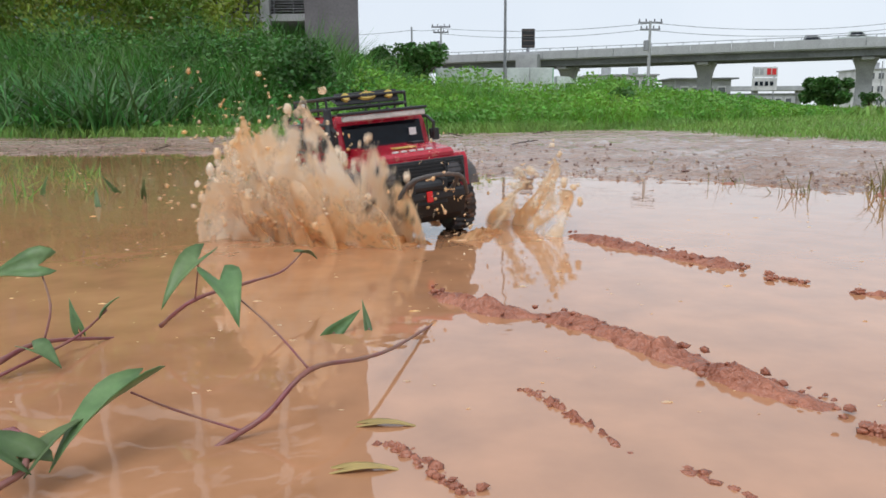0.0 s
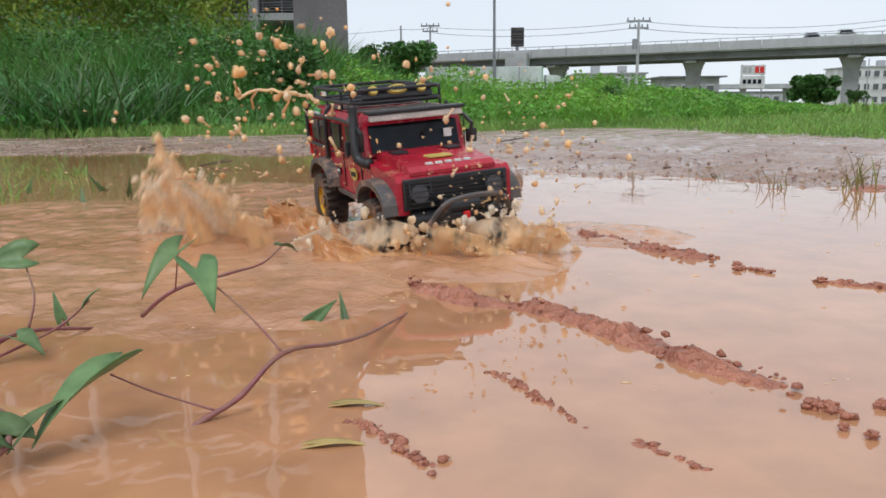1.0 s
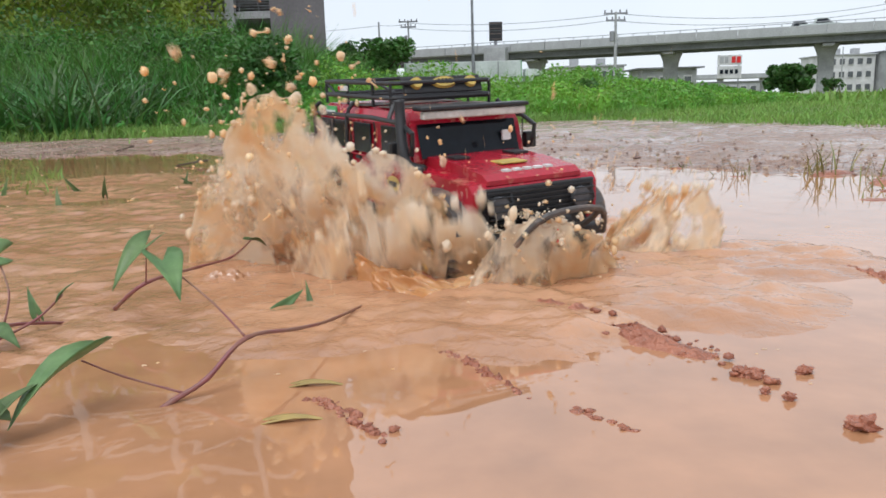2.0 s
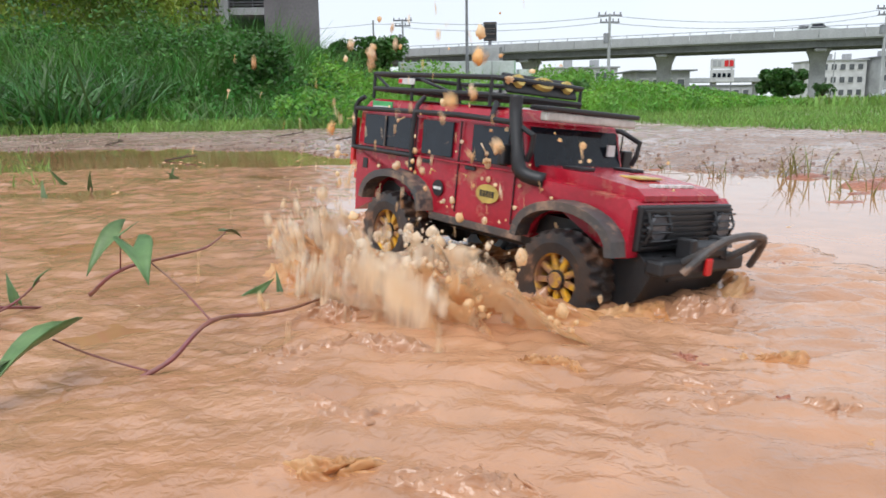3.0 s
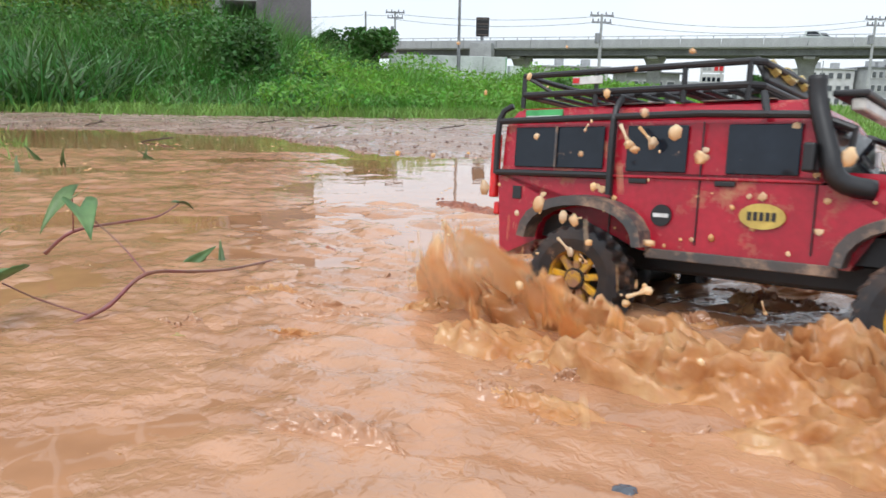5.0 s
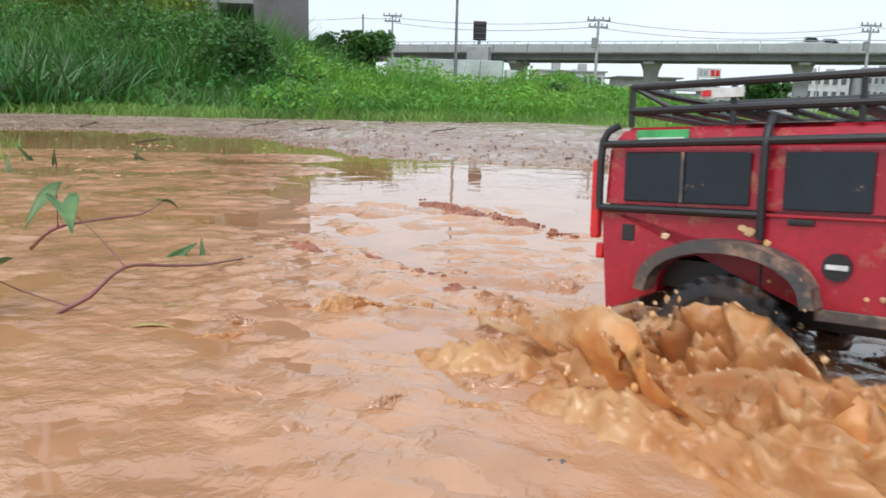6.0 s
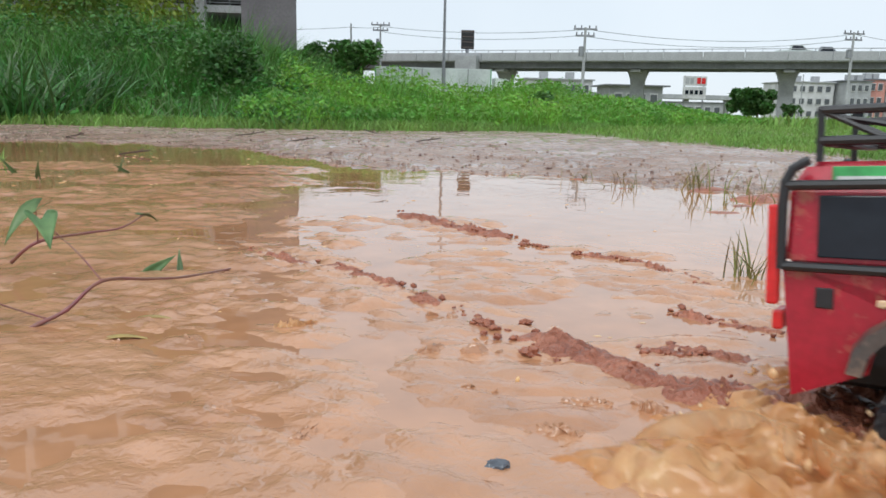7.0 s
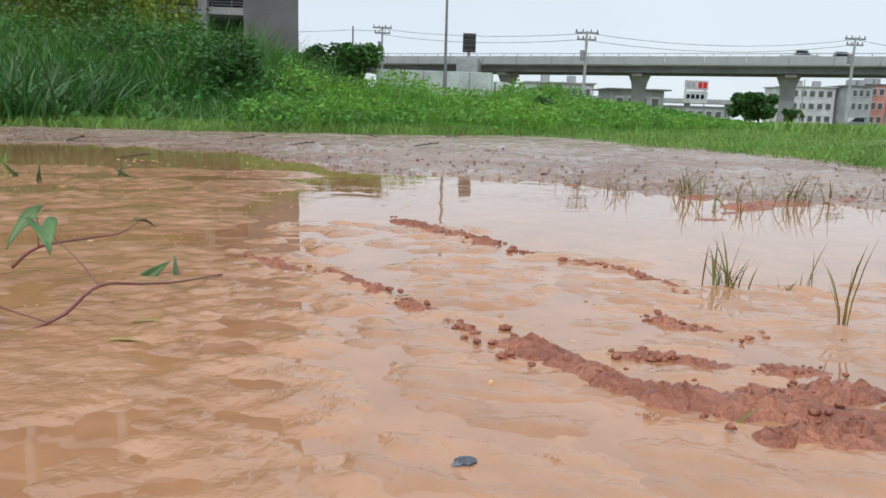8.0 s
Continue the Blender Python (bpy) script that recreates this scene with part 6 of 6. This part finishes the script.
# time of the top, place in the car's space with height, spread, count, bead sizes, half time
CLOUDS = [
    (0.0, (0.12, -0.28, 0.17), 0.06, 60, 0.0012, 0.006, 0.25), (0.05, (0.27, 0.0, 0.10), 0.05, 60, 0.0012, 0.0055, 0.2), (-0.02, (0.0, -0.32, 0.2), 0.07, 50, 0.001, 0.005, 0.26), (0.02, (0.2, 0.2, 0.1), 0.05, 30, 0.001, 0.004, 0.2),
    (0.5, (0.27, 0.02, 0.09), 0.055, 80, 0.0012, 0.006, 0.22), (0.5, (0.05, -0.24, 0.25), 0.06, 50, 0.0015, 0.006, 0.3), (0.48, (-0.1, -0.36, 0.18), 0.06, 40, 0.001, 0.006, 0.25), (0.52, (0.22, 0.08, 0.2), 0.04, 26, 0.002, 0.007, 0.25), (0.5, (0.3, -0.1, 0.04), 0.05, 50, 0.001, 0.004, 0.2),
    (1.0, (0.02, -0.2, 0.3), 0.05, 26, 0.003, 0.012, 0.35), (1.0, (-0.05, -0.3, 0.23), 0.06, 30, 0.002, 0.009, 0.32), (1.0, (0.12, 0.1, 0.24), 0.07, 26, 0.003, 0.008, 0.3), (1.0, (0.28, 0.03, 0.11), 0.045, 60, 0.0015, 0.007, 0.25), (1.0, (0.2, 0.2, 0.2), 0.05, 14, 0.003, 0.009, 0.3), (0.98, (0.05, -0.28, 0.36), 0.05, 18, 0.002, 0.010, 0.35),
    (1.5, (0.0, -0.16, 0.3), 0.07, 36, 0.002, 0.011, 0.34), (1.5, (0.27, 0.0, 0.10), 0.05, 70, 0.0015, 0.006, 0.22), (1.5, (0.08, -0.05, 0.22), 0.07, 30, 0.002, 0.009, 0.3), (1.5, (0.15, 0.25, 0.10), 0.09, 40, 0.0015, 0.007, 0.25), (1.5, (-0.05, -0.3, 0.16), 0.08, 40, 0.0015, 0.006, 0.25),
    (2.0, (-0.02, -0.26, 0.23), 0.07, 50, 0.002, 0.009, 0.32), (2.0, (0.27, -0.02, 0.09), 0.055, 80, 0.0015, 0.006, 0.24), (2.05, (0.05, -0.28, 0.3), 0.06, 30, 0.0015, 0.007, 0.34), (2.1, (0.18, 0.26, 0.17), 0.05, 40, 0.001, 0.005, 0.26), (2.15, (0.12, -0.22, 0.2), 0.09, 50, 0.0015, 0.007, 0.3),
    (2.3, (0.1, -0.2, 0.22), 0.08, 40, 0.002, 0.008, 0.3), (2.3, (0.27, 0.0, 0.1), 0.05, 40, 0.0015, 0.006, 0.24), (2.7, (0.05, -0.2, 0.2), 0.08, 40, 0.002, 0.009, 0.3), (3.05, (0.05, -0.16, 0.2), 0.08, 30, 0.002, 0.010, 0.32), (4.75, (-0.1, -0.18, 0.12), 0.06, 30, 0.002, 0.008, 0.3), (5.3, (-0.1, -0.18, 0.1), 0.06, 30, 0.002, 0.007, 0.3),
    (2.5, (0.05, -0.22, 0.2), 0.08, 50, 0.002, 0.008, 0.3), (2.9, (0.0, -0.18, 0.24), 0.08, 40, 0.002, 0.009, 0.32),
    (3.35, (0.0, -0.13, 0.21), 0.06, 14, 0.003, 0.011, 0.34), (3.5, (0.03, -0.17, 0.17), 0.06, 20, 0.0025, 0.012, 0.34), (3.45, (0.22, 0.12, 0.16), 0.05, 14, 0.003, 0.011, 0.32), (3.5, (-0.18, -0.14, 0.16), 0.06, 40, 0.0015, 0.007, 0.3), (3.5, (0.18, -0.15, 0.11), 0.05, 30, 0.0015, 0.006, 0.28), (3.5, (0.3, 0.3, 0.17), 0.06, 14, 0.004, 0.010, 0.3),
    (4.0, (0.02, -0.17, 0.11), 0.05, 22, 0.002, 0.013, 0.3), (4.0, (-0.16, -0.2, 0.12), 0.05, 40, 0.0015, 0.007, 0.3), (4.0, (0.22, -0.2, 0.05), 0.05, 24, 0.002, 0.010, 0.3), (4.0, (-0.25, -0.25, 0.08), 0.06, 50, 0.0015, 0.006, 0.3),
    (4.5, (-0.2, -0.22, 0.1), 0.07, 50, 0.0015, 0.007, 0.3), (4.5, (-0.05, -0.15, 0.09), 0.05, 40, 0.0015, 0.006, 0.3), (5.0, (-0.1, -0.18, 0.12), 0.07, 40, 0.002, 0.008, 0.3), (5.6, (-0.15, -0.18, 0.08), 0.06, 30, 0.002, 0.006, 0.3), (6.5, (-0.2, -0.17, 0.06), 0.05, 24, 0.0015, 0.005, 0.28)]


def water_motions():
    for i, (t, (px, py), w, h, lean, turn, half, hole) in enumerate(SHEETS):
        m = car_at(max(0, t))
        p = m @ Vector((px, py, 0))
        yaw = math.degrees(m.to_euler().z) + turn
        out = m.to_3x3() @ Vector((0.25, py * 1.6, 0))
        for k in range(2 if h >= 0.08 else 1):
            q = m @ Vector((px - 0.05 * k * (1 if k == 1 else -1), py - 0.035 * k, 0))
            ballistic(splash_sheet(i * 3.7 + 1 + 50 * k, w * (1.3 - 0.2 * k), h * (1.12 - 0.14 * k), lean, hole, 70 if t < 3.2 else 24, 1.0 if t < 3.2 else 0.5, M_SHEET if t < 3.2 else M_SPRAY), t + 0.02 * k, (q.x, q.y, 0.0), h * 1.3 + 0.09, (out.x, out.y), yaw + 14 * k * (-1) ** k, half)
    for i, (t, (px, py, pz), spread, n, r0, r1, half) in enumerate(CLOUDS):
        m = car_at(max(0, t))
        p = m @ Vector((px, py, 0))
        out = m.to_3x3() @ Vector((0.3, py * 1.2, 0))
        ballistic(droplet_cloud(i * 11 + 2, n * 2, spread * 1.2, r0 * 0.7, r1 * 0.72), t, (p.x, p.y, pz - 0.02), pz + 3.2 * spread + 0.03, (out.x, out.y), 0, half + 0.06, 14)
        if r1 >= 0.007:
            rnd = random.Random(i)
            for k in range(6 if t < 3.8 else 3):
                dx, dy, dz = rnd.gauss(0, spread), rnd.gauss(0, spread), rnd.gauss(0, spread)
                z = max(0.03, pz + dz)
                ballistic(water_blob(i * 31 + k, r1 * rnd.uniform(0.3, 0.7 if t < 3 else 0.95)), t + rnd.uniform(-0.03, 0.03), (p.x + dx, p.y + dy, z), z + 0.04, (out.x + rnd.gauss(0, 0.2), out.y + rnd.gauss(0, 0.2)), rnd.uniform(0, 360), 0.2 + 0.5 * z, 40)
    for i, (t, px, py, pz, length, turn, half) in enumerate(((4.52, -0.08, -0.155, 0.205, 0.22, 0, 0.3), (4.2, -0.06, -0.16, 0.15, 0.16, 5, 0.26), (1.0, 0.0, -0.24, 0.27, 0.14, 60, 0.3), (1.5, 0.0, -0.18, 0.28, 0.10, 70, 0.3), (0.5, 0.1, -0.16, 0.25, 0.12, 40, 0.28))):
        m = car_at(t)
        p = m @ Vector((px, py, 0))
        out = m.to_3x3() @ Vector((0.15, -0.1, 0))
        ballistic(water_strand(i * 7 + 3, length), t, (p.x, p.y, pz), pz + 0.08, (out.x, out.y), math.degrees(m.to_euler().z) + turn, half, 15)
    # chop that spreads over the puddle behind the car
    rnd = random.Random(23)
    spots = []
    for i in range(7):
        for j in range(8):
            x, y = -0.38 + 0.23 * i + rnd.uniform(-0.05, 0.05), 0.10 + 0.185 * j + rnd.uniform(-0.04, 0.04)
            if not (x < -0.1 and y > 1.0 or x > 0.55 and y > 0.9):
                spots.append((i, j, x, y, 0.42, 0.36, (0.0075 if x > 0.02 else 0.0034) * min(1.0, 0.35 + 0.8 * y), 1.1 if x > 0.02 else 1.7, 0.42))
    for i in range(4):
        for j in range(5):
            x, y = -1.35 + 0.36 * i + rnd.uniform(-0.06, 0.06), 1.05 + 0.42 * j + rnd.uniform(-0.06, 0.06)
            spots.append((i, j, x, y, 0.72, 0.66, 0.0046, 1.2, 0.7))
    for i, j, x, y, w, d, amp, f, speed in spots:
        t0 = min(tt + max(0.0, math.hypot(car_at(tt).translation.x - x, car_at(tt).translation.y - y) - 0.12) / speed for tt in [0.1 * k for k in range(75)])
        t0 = max(0.5, t0)
        settle = 0.95 if x > 0.02 else 0.7
        ob = chop_patch(i * 9.1 + j * 3.3 + w, w, d, amp, f)
        yaw = rnd.uniform(-35, 5)
        rows = [(0.0, pose(x, y, -0.03, 0, 0, yaw)), (t0 - 0.4, pose(x, y, -0.03, 0, 0, yaw))]
        t = t0
        while t < 7.9:
            age = t - t0
            rows.append((t, pose(x + 0.012 * math.sin(age * 2 + i), y - 0.01 * age + 0.01 * math.sin(age * 2.6 + j), 0.001 - amp * settle * min(1.0, max(0.0, age - 0.8) / 3.2) + 0.0012 * math.sin(age * 8 + i + j), 0.4 * math.sin(age * 5 + i), 0.4 * math.cos(age * 6 + j), yaw + 3 * math.sin(age * 1.5))))
            t += 0.25
        rows.append((8.0, pose(x, y - 0.01 * (8 - t0), 0.001 - amp * settle * min(1.0, max(0.0, 7.2 - t0) / 3.2), 0, 0, yaw)))
        clean = [rows[0]]
        for t, mm in rows[1:]:
            if frame(t) > frame(clean[-1][0]):
                clean.append((t, mm))
        walk(ob, clean)
    # swells that the car leaves behind, each rising as the wake reaches it
    rnd = random.Random(11)
    for i in range(128):
        if i < 60:
            t0 = rnd.uniform(1.2, 7.2)
            m = car_at(t0)
            p = m @ Vector((rnd.uniform(-0.2, 0.25), rnd.uniform(-0.34, 0.12), 0))
        elif i >= 96:
            t0 = rnd.uniform(2.5, 3.4)
            p = Vector((rnd.uniform(-0.08, 0.42), rnd.uniform(0.38, 0.78), 0))
        else:
            t0 = rnd.uniform(2.8, 5.6)
            p = Vector((rnd.uniform(-0.02, 0.48), rnd.uniform(0.30, 0.75), 0))
        dist = max(0.25, math.hypot(p.x - 0.12, p.y + 0.1))
        big = rnd.uniform(0.08, 0.18) * min(1.2, 0.55 + dist * 0.6)
        h = rnd.uniform(0.010, 0.024) * min(1.0, 0.4 + dist * 0.6)
        ob = wave_crest(i * 2.3, big, big * rnd.uniform(0.35, 0.6), h, 0.5, M_CHOP if i % 4 else M_WASH)
        yaw = rnd.uniform(-50, 30)
        vx, vy = rnd.uniform(-0.03, 0.03), rnd.uniform(-0.05, -0.01)
        rows = [(0.0, pose(p.x, p.y, -0.05, 0, 0, yaw)), (max(0.1, t0 - 0.25), pose(p.x, p.y, -0.05, 0, 0, yaw))]
        t = t0
        while t < 8.0:
            age = t - t0
            z = 0.001 - 1.15 * h * min(1, age / 2.8) ** 1.3 - 0.004 * (0.5 + 0.5 * math.sin(age * 7 + i))
            rows.append((t, pose(p.x + vx * age, p.y + vy * age, z, 0, 0, yaw + 4 * age)))
            t += 0.3
        rows.append((8.0, pose(p.x + vx * (8 - t0), p.y + vy * (8 - t0), 0.001 - 1.15 * h * min(1, (8 - t0) / 2.8) ** 1.3, 0, 0, yaw + 4 * (8 - t0))))
        clean = [rows[0]]
        for t, m in rows[1:]:
            if frame(t) > frame(clean[-1][0]):
                clean.append((t, m))
        walk(ob, clean)
    # bow and flank waves that travel with the car
    for i, (px, py, turn, w, d, h, late) in enumerate((
            (0.25, -0.08, 70, 0.2, 0.09, 0.022, 0), (0.25, 0.1, 110, 0.2, 0.09, 0.022, 0), (0.14, -0.165, 6, 0.30, 0.12, 0.040, 0), (-0.06, -0.16, 0, 0.24, 0.12, 0.034, 0), (-0.19, -0.155, -6, 0.26, 0.13, 0.046, 0),
            (0.0, 0.16, 0, 0.28, 0.1, 0.02, 0), (-0.32, -0.02, 85, 0.2, 0.12, 0.018, 0), (-0.14, -0.26, -6, 0.28, 0.13, 0.026, 0), (-0.3, -0.12, 40, 0.18, 0.1, 0.028, 0),
            (0.17, -0.155, 4, 0.34, 0.11, 0.076, 3.85), (0.22, -0.25, 10, 0.36, 0.15, 0.042, 3.9), (-0.18, -0.15, -2, 0.34, 0.11, 0.054, 5.2), (-0.05, -0.17, 0, 0.30, 0.13, 0.048, 5.2), (-0.14, -0.142, 0, 0.27, 0.08, 0.066, 5.1), (0.02, -0.22, 4, 0.32, 0.16, 0.046, 4.3), (-0.28, -0.22, 12, 0.26, 0.14, 0.026, 5.6))):
        ob = wave_crest(100 + i * 5.1, w, d, h, 0.5 if h < 0.04 else 0.8)
        rows = []
        for k in range(41):
            t = 0.2 * k
            m = car_at(t)
            p = m @ Vector((px, py, 0))
            down = 0.0 if not late else (h + 0.02) * min(1.0, max(0.0, (late - t) / 0.5))
            rows.append((t, pose(p.x, p.y, -down - 0.002 - 0.005 * (0.5 + 0.5 * math.sin(t * 9 + i * 2)), 0, 0, math.degrees(m.to_euler().z) + turn + 5 * math.sin(t * 4 + i))))
        walk(ob, rows)


def ridge_motions():
    """The wheels press the first ridge down and heave new mud up beside it."""
    for k, rows in ((0, ((0.0, 0.0), (2.2, 0.0), (3.1, -0.013), (5.0, -0.012), (6.5, -0.006), (8.0, -0.005))),
                    (3, ((0.0, -0.002), (2.0, -0.002), (2.8, -0.008), (8.0, -0.008))), (4, ((0.0, -0.0015), (2.1, -0.0015), (2.8, -0.010), (8.0, -0.010))), (5, ((0.0, -0.002), (2.0, -0.002), (2.8, -0.008), (8.0, -0.008))),
                    (7, ((0.0, -0.03), (4.8, -0.03), (6.2, -0.002), (8.0, 0.0))), (8, ((0.0, -0.03), (4.8, -0.03), (6.2, -0.002), (8.0, 0.0))), *((k, ((0.0, -0.03), (5.4, -0.03), (6.8, -0.002), (8.0, 0.0))) for k in (9, 11, 12, 13, 14))):
        walk(ridges[k], [(t, pose(0, 0, z)) for t, z in rows])


def motions():
    ridge_motions()
    walk(toy, [(t, pose(*v)) for t, *v in CAR_ROWS])
    for w, x, y in toy_wheels:
        steer = 0
        walk(w, [(0.2 * k, pose(x, y, 0.058, 0, 62 * k, steer)) for k in range(41)])
    along = Matrix.Translation((0.9, 115, 0)) @ Matrix.Rotation(math.atan2(-23, 48.5), 4, "Z")
    walk(pickup, [(0.0, along @ pose(53.8, 1.7, 7.75)), (8.0, along @ pose(56.2, 1.7, 7.75))])
    walk(saloon, [(0.0, along @ pose(49.0, 4.6, 7.75)), (8.0, along @ pose(61.0, 4.6, 7.75))])
    water_motions()


motions()
